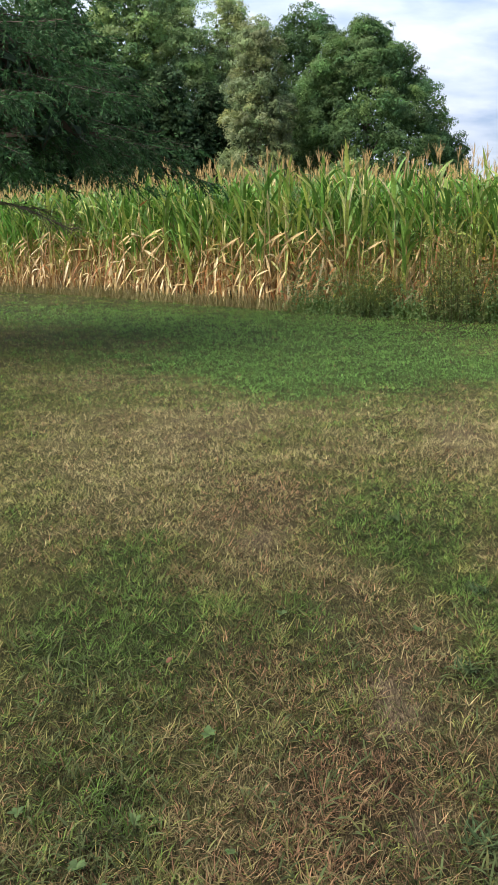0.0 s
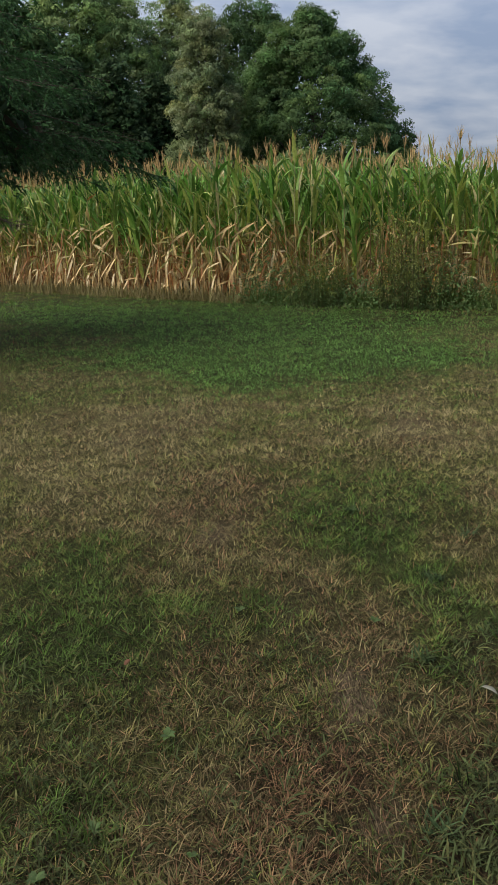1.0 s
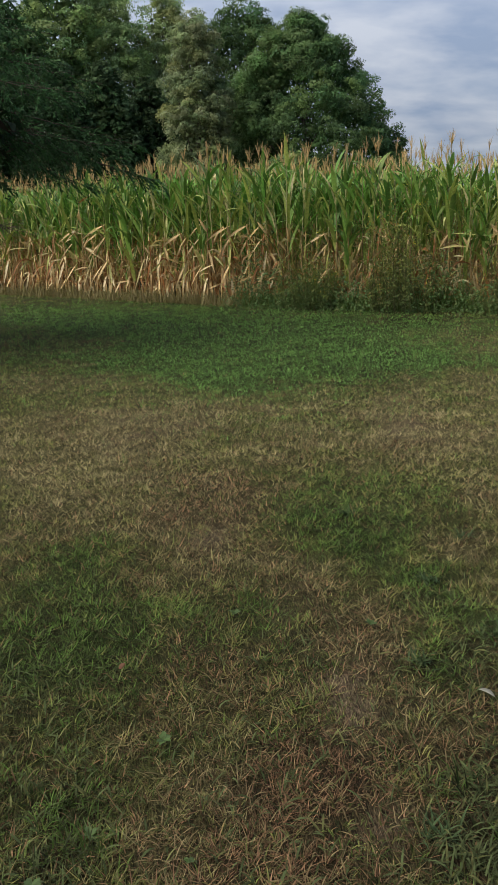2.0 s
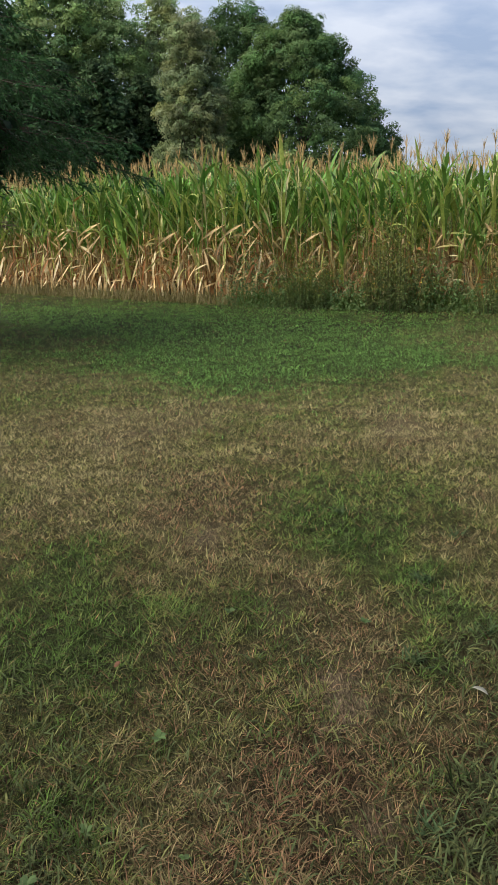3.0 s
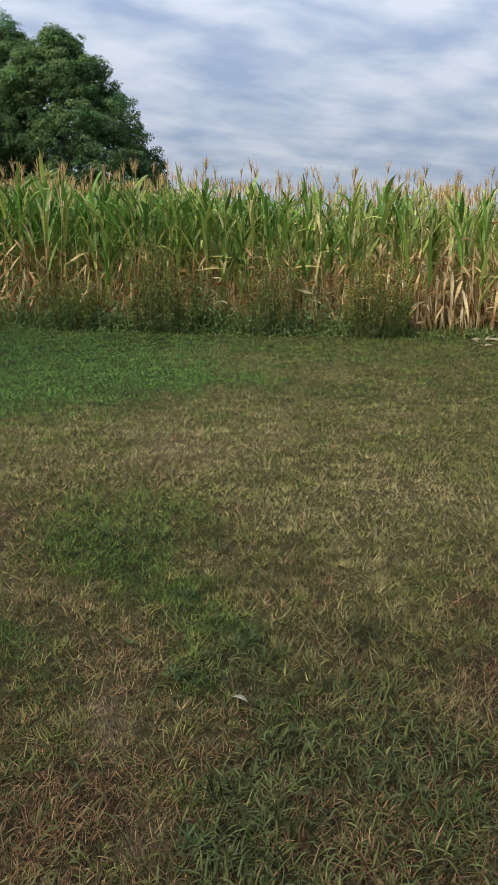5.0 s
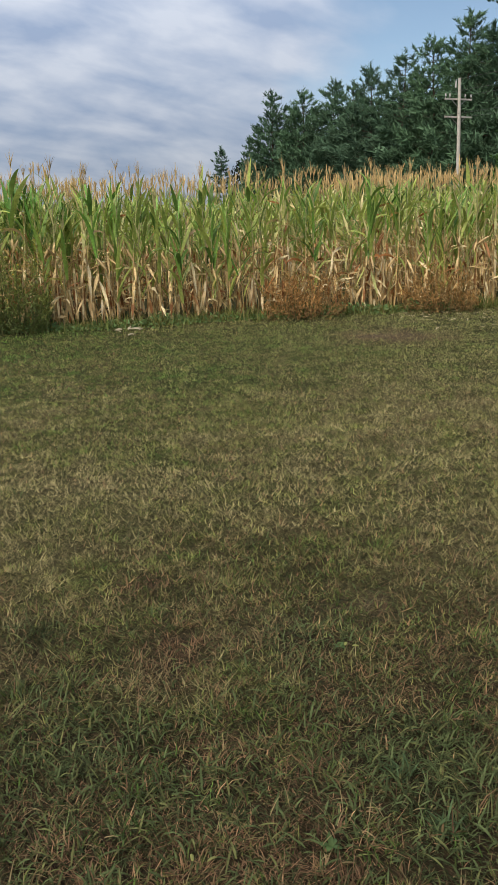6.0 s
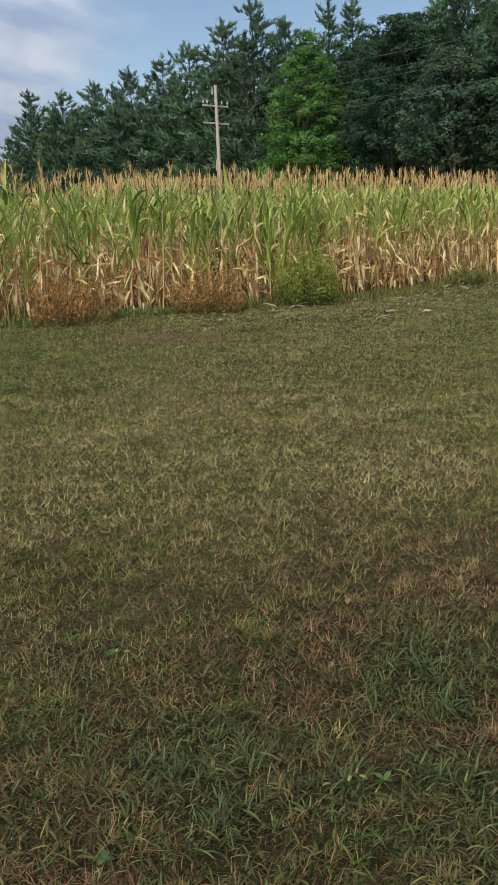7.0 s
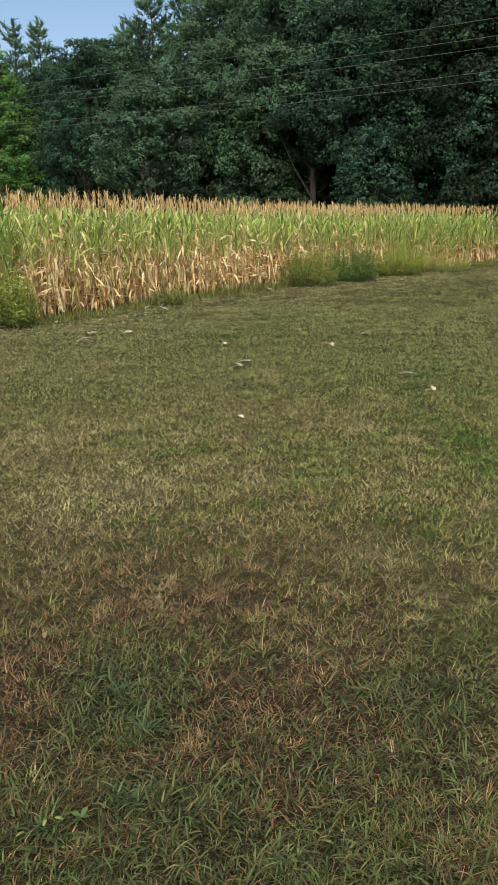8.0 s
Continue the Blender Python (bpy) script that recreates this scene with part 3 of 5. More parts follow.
def make_grass():
    """Mown grass over the part of the lawn that the walk overlooks: finer and denser where it is near."""
    r = np.random.default_rng(21)
    a0, a1 = radians(-24), radians(101)

    def scatter(r0, r1, dens):
        lo, hi = r0 * (0.86 if r0 > 1.2 else 1.0), r1 * 1.14
        m = int(0.5 * (a1 - a0) * (hi * hi - lo * lo) * dens)
        rad, az = np.sqrt(r.uniform(lo * lo, hi * hi, m)), r.uniform(a0, a1, m)
        fade = np.clip((rad - lo) / max(0.28 * r0, 1e-6), 0, 1) if r0 > 1.2 else 1.0
        fade = fade * np.clip((hi - rad) / (0.28 * r1), 0, 1)
        x, y = 0.1 + rad * np.sin(az), -0.05 + rad * np.cos(az)
        d = dryness(x, y)
        keep = r.random(m) < np.clip(1.0 - np.clip(d - 1.0, 0, 1) * 2.0, 0.4, 1) * (1 - 0.80 * bareness(x, y)) * fade
        if r1 > 9:
            keep &= edge_gap(x, y) > -0.3
        return x[keep], y[keep], d[keep]

    out = []
    # a mat of lying blades
    for r0, r1, dens, ln, wd in ((0.3, 2.6, 15500, 0.040, 0.0036), (2.6, 4.5, 8600, 0.043, 0.0050), (4.5, 7.5, 4700, 0.046, 0.0074),
                                 (7.5, 12.0, 2100, 0.045, 0.0098), (12.0, 19.0, 700, 0.048, 0.0142), (19.0, 42.0, 70, 0.06, 0.028)):
        x, y, d = scatter(r0, r1, dens)
        n = len(x)
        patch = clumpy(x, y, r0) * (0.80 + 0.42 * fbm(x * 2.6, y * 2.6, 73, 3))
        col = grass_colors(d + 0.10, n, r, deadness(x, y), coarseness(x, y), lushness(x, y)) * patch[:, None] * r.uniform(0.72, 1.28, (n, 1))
        if r0 >= 7:
            pale = 0.6 * np.clip((x - 5) / 6, 0, 1)[:, None]
            col = (1 - pale) * col + pale * np.array([0.315, 0.305, 0.140])
        if r0 >= 12:
            # swaths of pale clippings left beside the corn
            gap = edge_gap(x, y)
            swath = (np.exp(-((gap - 1.9) / 0.55) ** 2) + 0.8 * np.exp(-((gap - 3.6) / 0.5) ** 2)) * np.clip((x - 10) / 5, 0, 1) * np.clip(2.4 * fbm(x * 0.9, y * 0.9, 59, 3) - 0.5, 0, 1)
            col = col + (0.65 * swath)[:, None] * (np.array([0.40, 0.36, 0.25]) - col)
        out.append(blades(x, y, ln * hummock(x, y, r0) * r.uniform(0.6, 1.3, n), wd * r.uniform(0.6, 1.3, n), np.clip(r.normal(1.18, 0.20, n), 0.4, 1.5), r.uniform(0, 6.28, n), col, True))
    # tufts of living grass standing in it
    for r0, r1, dens, per, ln, wd, wide in ((0.3, 2.6, 460, 15, 0.031, 0.0032, 0.020), (2.6, 4.5, 330, 13, 0.033, 0.0042, 0.024), (4.5, 7.5, 230, 11, 0.027, 0.0047, 0.034),
                                            (7.5, 12.0, 140, 8, 0.028, 0.0062, 0.042), (12.0, 19.0, 62, 7, 0.040, 0.0112, 0.045), (19.0, 34.0, 20, 7, 0.055, 0.020, 0.07)):
        cx, cy, cd = scatter(r0, r1, dens)
        m = len(cx)
        old = deadness(cx, cy)
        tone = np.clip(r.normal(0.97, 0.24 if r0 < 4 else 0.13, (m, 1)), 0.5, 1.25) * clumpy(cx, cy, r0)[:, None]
        size = r.gamma(9, 1 / 9, m) * (0.7 + 0.6 * fbm(cx * 5, cy * 5, 41, 3)) * np.clip(1.25 - 0.45 * cd, 0.7, 1.2)
        own = np.repeat(np.arange(m), per)
        n = len(own)
        dx, dy = r.normal(0, wide, n), r.normal(0, wide, n)
        heading = np.arctan2(dy, dx) + r.normal(0, 0.8, n)
        lean = np.clip(r.normal(0.78, 0.25, n) + np.hypot(dx, dy) / wide * 0.28, 0.08, 1.45)
        rough = coarseness(cx, cy)[own]
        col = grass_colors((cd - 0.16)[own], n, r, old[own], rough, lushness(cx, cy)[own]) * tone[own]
        if r0 >= 7:
            pale = 0.45 * np.clip((cx[own] - 6) / 6, 0, 1)[:, None]
            col = (1 - pale) * col + pale * np.array([0.285, 0.290, 0.122])
        out.append(blades(cx[own] + dx, cy[own] + dy, ln * size[own] * r.uniform(0.6, 1.35, n) * (1 + 0.25 * rough), wd * r.uniform(0.6, 1.3, n) * (1 + 0.7 * rough), lean, heading, col, r0 > 2.5))
    # broad curling blades of coarse grass, and bent straw between
    for r0, r1, dens, fresh in ((1.15, 2.8, 3000, True), (2.8, 5.5, 1100, True), (1.15, 3.4, 2300, False)):
        x, y, d = scatter(r0, r1, dens)
        g = coarseness(x, y) + 0.35 * np.clip(0.5 - d, 0, 0.5) if fresh else np.clip(d - 0.35, 0, 0.8)
        keep = r.random(len(x)) < g
        x, y, d = x[keep], y[keep], d[keep]
        n = len(x)
        if fresh:
            col = np.where(r.random((n, 1)) < 0.3, (0.120, 0.130, 0.052), (0.078, 0.104, 0.044)) * r.uniform(0.6, 1.4, (n, 1))
        else:
            col = np.where(r.random((n, 1)) < 0.3, (0.195, 0.125, 0.068), (0.225, 0.178, 0.098)) * r.uniform(0.5, 1.25, (n, 1))
        wd = (0.0062 if fresh else 0.0032) * r.uniform(0.6, 1.25, n)
        v, f, c = ribbons(np.stack([x, y, relief(x, y) + r.uniform(-0.004, 0.012, n)], 1), r.uniform(0, 6.28, n), r.uniform(0.25, 1.15, n), r.uniform(0.4, 1.7, n), r.uniform(0.035, 0.075, n), wd, col, 4, r.normal(0, 0.7, n))
        out.append((v, np.concatenate([f[:, [0, 1, 2]], f[:, [0, 2, 3]]]), c))
    # the lawn to the sides and behind, overlooked from afar only
    m = 120000
    rad, az = 11.0 * np.sqrt(r.random(m)), np.where(r.random(m) < 0.9, r.uniform(a1, a0 + 6.2832, m), r.uniform(a0, a1, m))
    x, y = 0.1 + rad * np.sin(az), -0.05 + rad * np.cos(az)
    keep = ((az > a1) | (rad < 1.2)) & (rad < 11.0 - 3 * r.random(m))
    x, y = x[keep], y[keep]
    n = len(x)
    out.append(blades(x, y, 0.06 * r.uniform(0.6, 1.3, n), 0.011 * r.uniform(0.6, 1.3, n), np.clip(r.normal(1.2, 0.2, n), 0.7, 1.5), r.uniform(0, 6.28, n),
                      grass_colors(dryness(x, y), n, r, deadness(x, y), coarseness(x, y)), True))
    v, f, c = joined(*out)
    tagged(link_mesh("grass", v, f, M_GRASS, c), "short mown grass, part green and part dried tan", "grass", kind="stuff")


make_grass()


# ---- corn ----
C_GREEN, C_LIME, C_TAN, C_PALE, C_RUST = (np.array(c) for c in
    ((0.146, 0.330, 0.066), (0.38, 0.46, 0.12), (0.70, 0.520, 0.275), (0.85, 0.72, 0.46), (0.34, 0.155, 0.06)))


def corn_height(x, y):
    return 2.38 + 0.6 * np.clip((9.0 - x) / 9.0, 0, 1)


def corn_leaves(bx, by, h, r, count=11, yellow=0.0, k=5, fold=0.0):
    """Leaves of many plants: dry ones hang below, green ones arch above. Returns ribbon arguments."""
    n = len(bx)
    east = np.clip((bx - 4) / 5, 0, 1)[:, None, None]
    plane = r.uniform(0, np.pi, n)[:, None]
    i = np.arange(count)[None, :]
    t = ((i + 0.6) / count) ** 1.1 + r.normal(0, 0.03, (n, count))
    z = h[:, None] * (0.08 + 0.75 * t)
    az = plane + np.pi * (i % 2) + r.normal(0, 0.55, (n, count))
    line = r.normal(0.62, 0.19, (n, 1)) + 0.07 * east[..., 0] + (yellow[:, None] if isinstance(yellow, np.ndarray) else yellow)
    dry = np.clip((line - t) / 0.34 + r.normal(0, 0.38, (n, count)), 0, 1)
    withered = dry > 0.6
    kind = r.random((n, count))
    hang, arch = kind < 0.42, (kind >= 0.42) & (kind < 0.58)
    el = np.where(withered, np.where(hang, r.uniform(-1.50, -0.95, (n, count)), np.where(arch, r.uniform(0.7, 1.3, (n, count)), r.uniform(-1.4, 0.4, (n, count)))),
                  r.uniform(1.0, 1.42, (n, count)))
    curl = np.where(withered, np.where(arch, r.uniform(2.0, 2.9, (n, count)), r.uniform(0.0, 0.6, (n, count))),
                    np.where(r.random((n, count)) < 0.62 + 0.06 * east[..., 0], r.uniform(0.1, 0.8, (n, count)), r.uniform(0.8, 2.0, (n, count))))
    length = (0.48 + 0.45 * np.sin(np.pi * np.clip(t, 0, 1) ** 0.8)) * r.uniform(0.75, 1.2, (n, count)) * np.where(withered, 0.66, 1) * (1 - 0.28 * east[..., 0])
    length = np.where(withered, np.minimum(length, z * 0.95), length)
    width = (0.074 - 0.024 * east[..., 0]) * r.uniform(0.7, 1.25, (n, count)) * np.where(withered, 0.55 + 0.40 * east[..., 0], 1)
    twist = np.where(dry > 0.6, r.normal(0, 1.6, (n, count)), r.normal(0, 0.45, (n, count)))
    g = (C_GREEN + (np.array([0.230, 0.340, 0.082]) - C_GREEN) * east) * r.uniform(0.5, 1.4, (n, count, 1))
    g = np.where(r.random((n, count, 1)) < 0.10 + 0.24 * east, C_LIME, g)
    g = np.where(r.random((n, count, 1)) < 0.02 + 0.11 * east, C_PALE * np.array([0.72, 0.76, 0.62]), g)
    lime = C_LIME * r.uniform(0.8, 1.2, (n, count, 1))
    tan = np.where(r.random((n, count, 1)) < 0.14 + 0.12 * east, C_PALE, np.where(r.random((n, count, 1)) < 0.34 - 0.12 * east, C_RUST, C_TAN)) * r.uniform(0.7, 1.2, (n, count, 1))
    q = dry[..., None]
    c = np.where(q < 0.5, g + (lime - g) * q * 2, lime + (tan - lime) * (q * 2 - 1))
    p = np.stack([np.broadcast_to(bx[:, None], z.shape), np.broadcast_to(by[:, None], z.shape), z], -1)
    flat = lambda a: a.reshape(-1, *a.shape[2:])
    return [flat(a) for a in (p, az, el, curl, length, width, c, twist)]


def tassel_args(bx, by, h, r, branches):
    n = len(bx)
    p = np.stack([np.repeat(bx, branches), np.repeat(by, branches), np.repeat(h * 0.92, branches)], 1)
    m = n * branches
    lead = (np.arange(m) % branches) == 0
    el = np.where(lead, r.normal(1.5, 0.05, m), r.uniform(1.28, 1.5, m))
    length = np.where(lead, 0.33, 0.20) * r.uniform(0.75, 1.2, m)
    p[:, 2] += np.where(lead, 0, 0.10)
    col = np.array([0.60, 0.44, 0.22]) * r.uniform(0.6, 1.25, (m, 1))
    return p, r.uniform(0, 6.28, m), el, np.where(lead, 0.05, r.uniform(0.05, 0.5, m)), length, np.full(m, 0.0095) * r.uniform(0.8, 1.4, m), col


def stalks(bx, by, h, r, sides=5):
    n = len(bx)
    lean = r.normal(0, 0.04, (n, 2))
    a = np.stack([bx, by, np.full(n, -0.03)], 1)
    m = np.stack([bx + lean[:, 0] * 0.3, by + lean[:, 1] * 0.3, h * 0.5], 1)
    b = np.stack([bx, by, h * 0.93], 1)
    low = np.array([0.52, 0.36, 0.18]) * r.uniform(0.6, 1.2, (n, 1))
    top = np.array([0.40, 0.40, 0.19]) * r.uniform(0.7, 1.2, (n, 1))
    return joined(tubes(a, m, np.full(n, 0.0115), np.full(n, 0.010), low, sides), tubes(m, b, np.full(n, 0.010), np.full(n, 0.005), top, sides))


def make_corn_plant(seed, yellow, east):
    """One stalk with its leaves, an ear and a tassel, 2.4 m to the topmost leaf."""
    r = np.random.default_rng(seed)
    one, zero = np.array([2.4]), np.zeros(1)
    thing = empty("corn_plant")
    v, f, c = stalks(zero, zero, one, r)
    link_mesh("stalk", v, f, M_STALK, c, thing, smooth=True)
    p, az, el, curl, ln, wd, col, tw = corn_leaves(zero + 4 + 5 * east, zero, one, r, 19, yellow)
    p[:, 0] = 0.0
    for i in range(len(p)):
        s = slice(i, i + 1)
        v, f, c = ribbons(p[s], az[s], el[s], curl[s], ln[s], wd[s], col[s], 7, tw[s], fold=0.22)
        link_mesh("leaf", v, f, M_CORN, c, thing, smooth=True)
    v, f, c = ribbons(*tassel_args(zero, zero, one, r, 8), 4, tip=0.3, fold=0.9)
    link_mesh("tassel", v, f, M_CORN, c, thing)
    a = r.uniform(0, 6.28)
    droop = r.choice([0.8, 0.3, -0.7])
    d = unit(np.array([math.cos(a) * 0.5, math.sin(a) * 0.5, droop]))
    q = np.array([math.cos(a) * 0.012, math.sin(a) * 0.012, r.uniform(0.85, 1.15)])
    v, f, c = chain([q + d * t for t in (0, 0.05, 0.14, 0.21, 0.25)], [0.008, 0.020, 0.023, 0.014, 0.004], 7)
    link_mesh("ear", v, f, M_HUSK, np.tile(C_TAN * 0.9, (len(v), 1)), thing, smooth=True)
    return tagged(thing, "tall corn plant with dry lower leaves and green top", "corn plant", "corn along the lawn")


def place_corn():
    r = np.random.default_rng(5)
    kinds = [make_corn_plant(100 + i, -0.14 + 0.36 * i / 15 + 0.08 * (i % 3 - 1), i / 15) for i in range(16)]
    used = [False] * len(kinds)
    count, s = 0, 14.0
    singles = []
    while count < 296 and s < _seg[-1]:
        for row in (0, 1):
            x, y, nx, ny = edge_at(np.array([s + r.normal(0, 0.035)]))
            off = 0.25 + 0.72 * row + r.normal(0, 0.05)
            px, py = float(x[0] + nx[0] * off), float(y[0] + ny[0] * off)
            singles.append((px, py))
            lean_dry = np.clip((px - 4) / 5, 0, 1)
            k = int(np.clip(r.normal(3.6 + 7.6 * lean_dry, 4.2), 0, 15.49))
            sc = float(corn_height(px, py)) / 2.36 * r.uniform(0.90, 1.08)
            m = pose(px, py, float(relief(np.array([px]), np.array([py]))[0]), r.normal(0, 2.5), r.normal(0, 2.5), r.uniform(0, 360)) @ Matrix.Scale(sc, 4)
            if not used[k]:
                kinds[k].matrix_basis = m
                used[k] = True
            else:
                copy = copy_thing(kinds[k], Matrix.Identity(4))
                copy.matrix_basis = m
            count += 1
        s += 0.2
    for k, u in enumerate(used):
        if not u:
            x, y, nx, ny = edge_at(np.array([s]))
            kinds[k].matrix_basis = pose(float(x[0] + nx[0] * 0.3), float(y[0] + ny[0] * 0.3), 0)
            s += 0.2
    return 14.0, s


S_FROM, S_TO = place_corn()


def make_field():
    """The rest of the field as one mass: the rows along the edge dense, the deep part sparser."""
    r = np.random.default_rng(9)
    xs, ys = [], []
    for row in range(61):
        off = 0.25 + 0.76 * row if row < 60 else 0.62
        step = 0.19 if row < 5 else (0.30 if row < 14 else 0.8)
        s = np.arange(0.0, _seg[-1], step)
        s = s + r.normal(0, 0.05, len(s))
        if row == 60:
            s = np.arange(0.1, _seg[-1], 0.22)
        if row < 2:
            s = s[(s < S_FROM - 0.1) | (s > S_TO)]
        x, y, nx, ny = edge_at(s)
        xs.append(x + nx * off + r.normal(0, 0.06, len(s)))
        ys.append(y + ny * off + r.normal(0, 0.06, len(s)))
    deep = np.concatenate([np.full(len(a), i if i < 60 else 2) for i, a in enumerate(xs)])
    x, y = np.concatenate(xs), np.concatenate(ys)
    out = []
    for lo, hi, count, k, br in ((0, 2, 20, 5, 6), (2, 5, 18, 4, 6), (5, 14, 7, 3, 4), (14, 99, 5, 3, 3)):
        q = (deep >= lo) & (deep < hi)
        bx, by = x[q], y[q]
        h = corn_height(bx, by) * r.uniform(0.93, 1.06, len(bx)) * (1.0 + 0.012 * np.minimum(deep[q], 9))
        yel = np.clip((bx - 4) / 5, 0, 1) * 0.24 - 0.05 - 0.30 * np.clip((bx - 27) / 6, 0, 1) + r.normal(0, 0.05, len(bx))
        p, az, el, curl, ln, wd, col, tw = corn_leaves(bx, by, h, r, count, yel)
        if lo >= 5:
            top = p[:, 2] > 0.8
            p, az, el, curl, ln, wd, col, tw = (a[top] for a in (p, az, el, curl, ln, wd, col, tw))
            wd = wd * 1.2
        out.append(ribbons(p, az, el, curl, ln, wd, col, k, tw))
        pt, at, et, ct, lt, wt, cl = tassel_args(bx, by, h, r, br)
        out.append(ribbons(pt, at, et, ct, lt, wt * (1.3 if lo < 5 else 2.2), cl, 3, tip=0.4))
        out.append(stalks(bx, by, h, r, 3))
    s = np.arange(2.0, _seg[-1], 0.24)
    ex, ey, nx, ny = edge_at(s)
    off = r.uniform(0.1, 0.9, len(s))
    bx, by = ex + nx * off, ey + ny * off
    low = r.uniform(0.95, 1.75, len(s))
    p, az, el, curl, ln, wd, col, tw = corn_leaves(bx, by, low, r, 9, 0.8 + 0 * s)
    out.append(ribbons(p, az, el, curl, ln, wd * 1.1, col, 5, tw))
    out.append(stalks(bx, by, low, r, 3))
    v, f, c = joined(*out)
    tagged(link_mesh("corn_field", v, f, M_CORN, c), "field of ripening corn, tan below, green above", "corn field", kind="stuff")


make_field()


# ---- trees ----
def bark_tree_base(thing, height, r0, lean, rng_, mat, sides=9, top=0.92, name="trunk"):
    pts, rad = [], []
    for i in range(9):
        t = i / 8
        pts.append((lean[0] * t * t + rng_.normal(0, 0.05) * t, lean[1] * t * t + rng_.normal(0, 0.05) * t, -0.1 + height * top * t))
        rad.append(max(r0 * (1 - t) ** 0.8 + (0.25 * r0 if i == 0 else 0), 0.03))
    v, f, c = chain(pts, rad, sides)
    link_mesh(name, v, f, mat, c, thing, smooth=True)
    return np.array(pts)


def broadleaf(place, height, spread, base, seed, pigment, label, fill=1.0, leaf=0.22, group="", widest=0.42, taper=(1.5, 0.6), name="broadleaf_tree", limbs=14, bough=0.3, flat=0.7):
    """A tapered trunk, limbs, and a crown of leafy boughs. spread: crown radius; base: its underside; widest: height share of the widest part."""
    r = np.random.default_rng(seed)
    thing = empty(name, pose(place[0], place[1], 0, 0, 0, 0))
    trunk = bark_tree_base(thing, height, 0.016 * height, r.normal(0, 0.4, 2), r, M_BARK, top=0.86)
    zw = max(height * widest, base + 0.5)

    def girth(z):
        up = np.clip((z - zw) / (height - zw), 0, 1)
        low = np.clip((zw - z) / (zw - base + 0.01), 0, 1)
        return spread * np.where(z > zw, np.clip(1 - up ** taper[0], 0, 1) ** taper[1], 1 - 0.30 * low ** 2)

    # boughs spread evenly over the crown's outside, each with its own clumps of leaves
    bsize = bough * (spread + 0.12 * height) * 0.72
    area = 6.28 * spread * (height - base) * 0.85
    nb = max(12, int(area / bsize ** 2 * 1.05))
    zs = np.sort(r.uniform(base, height, nb * 6))
    keep = r.random(len(zs)) < (girth(zs) + 0.12 * spread) / (spread * 1.12)
    zs = r.permutation(zs[keep])[:nb]
    nb = len(zs)
    th = (np.arange(nb) * 2.39996 + r.normal(0, 0.35, nb))
    rr = girth(zs) * r.uniform(0.74, 1.0, nb) - bsize * 0.25
    rr = np.maximum(rr, 0.0)
    lean = np.interp(zs, trunk[:, 2], trunk[:, 0]), np.interp(zs, trunk[:, 2], trunk[:, 1])
    B = np.stack([lean[0] + np.cos(th) * rr, lean[1] + np.sin(th) * rr, np.minimum(zs, height - bsize * 0.35)], 1)
    size_b = bsize * r.uniform(0.7, 1.25, nb)
    tone_b = np.array(pigment) * r.uniform(0.66, 1.38, (nb, 1)) * np.c_[r.uniform(0.9, 1.15, nb), np.ones(nb), r.uniform(0.85, 1.15, nb)]
    for k in r.permutation(nb)[:limbs]:
        s0 = trunk[int(np.clip((B[k, 2] - 1.5) / height * 0.85, 0.12, 0.85) * 8)]
        e = B[k]
        mid = (s0 + e) / 2 + np.array([0, 0, -0.25]) + r.normal(0, 0.2, 3)
        v, f, cc = chain([s0, (s0 + mid) / 2, mid, (mid + e) / 2, e], [0.07 + 0.003 * height, 0.07, 0.055, 0.04, 0.015], 5)
        link_mesh("limb", v, f, M_BARK, cc, thing, smooth=True)
    # clumps on each bough: a domed spray, level and outward
    per = 9
    own_b = np.repeat(np.arange(nb), per)
    m = len(own_b)
    out = unit(B - np.array([0, 0, (height + base) * 0.45]))
    d = unit(r.normal(0, 1, (m, 3)) + out[own_b] * 0.9 + np.array([0, 0, 0.35]))
    C = B[own_b] + d * (size_b[own_b] * r.uniform(0.45, 1.0, m))[:, None] * np.array([1, 1, flat])
    csize = size_b[own_b] * r.uniform(0.26, 0.48, m)
    cnt = np.maximum((fill * 4.4 * csize ** 2 / leaf ** 2).astype(int), 6)
    own = np.repeat(np.arange(m), cnt)
    n = len(own)
    dd = unit(r.normal(0, 1, (n, 3)) + d[own] * 0.7 + np.array([0, 0, 0.3]))
    p = C[own] + dd * (csize[own] * r.uniform(0.55, 1.08, n))[:, None] * np.array([1.1, 1.1, 0.8])
    nor = unit(dd + r.normal(0, 0.30, (n, 3)) + np.array([0, 0, 0.25]))
    ln = leaf * r.uniform(0.6, 1.35, n)
    tone = tone_b[own_b][own] * r.uniform(0.8, 1.2, (m, 1))[own] * r.uniform(0.88, 1.12, (n, 1))
    sprays = cards(p, nor, r.normal(0, 1, (n, 3)) + np.array([0, 0, -0.5]), ln, ln * r.uniform(0.5, 0.85, n), tone, three=True)
    # larger leaves deep in the crown, pigment darkened for the shade inside
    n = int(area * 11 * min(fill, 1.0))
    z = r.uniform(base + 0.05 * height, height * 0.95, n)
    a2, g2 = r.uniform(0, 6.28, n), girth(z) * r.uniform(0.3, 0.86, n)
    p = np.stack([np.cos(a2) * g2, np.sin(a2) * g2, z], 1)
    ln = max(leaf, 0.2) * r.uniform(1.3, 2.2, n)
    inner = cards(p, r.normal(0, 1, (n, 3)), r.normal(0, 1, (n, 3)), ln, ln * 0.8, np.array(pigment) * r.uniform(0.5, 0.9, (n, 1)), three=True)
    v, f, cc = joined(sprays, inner)
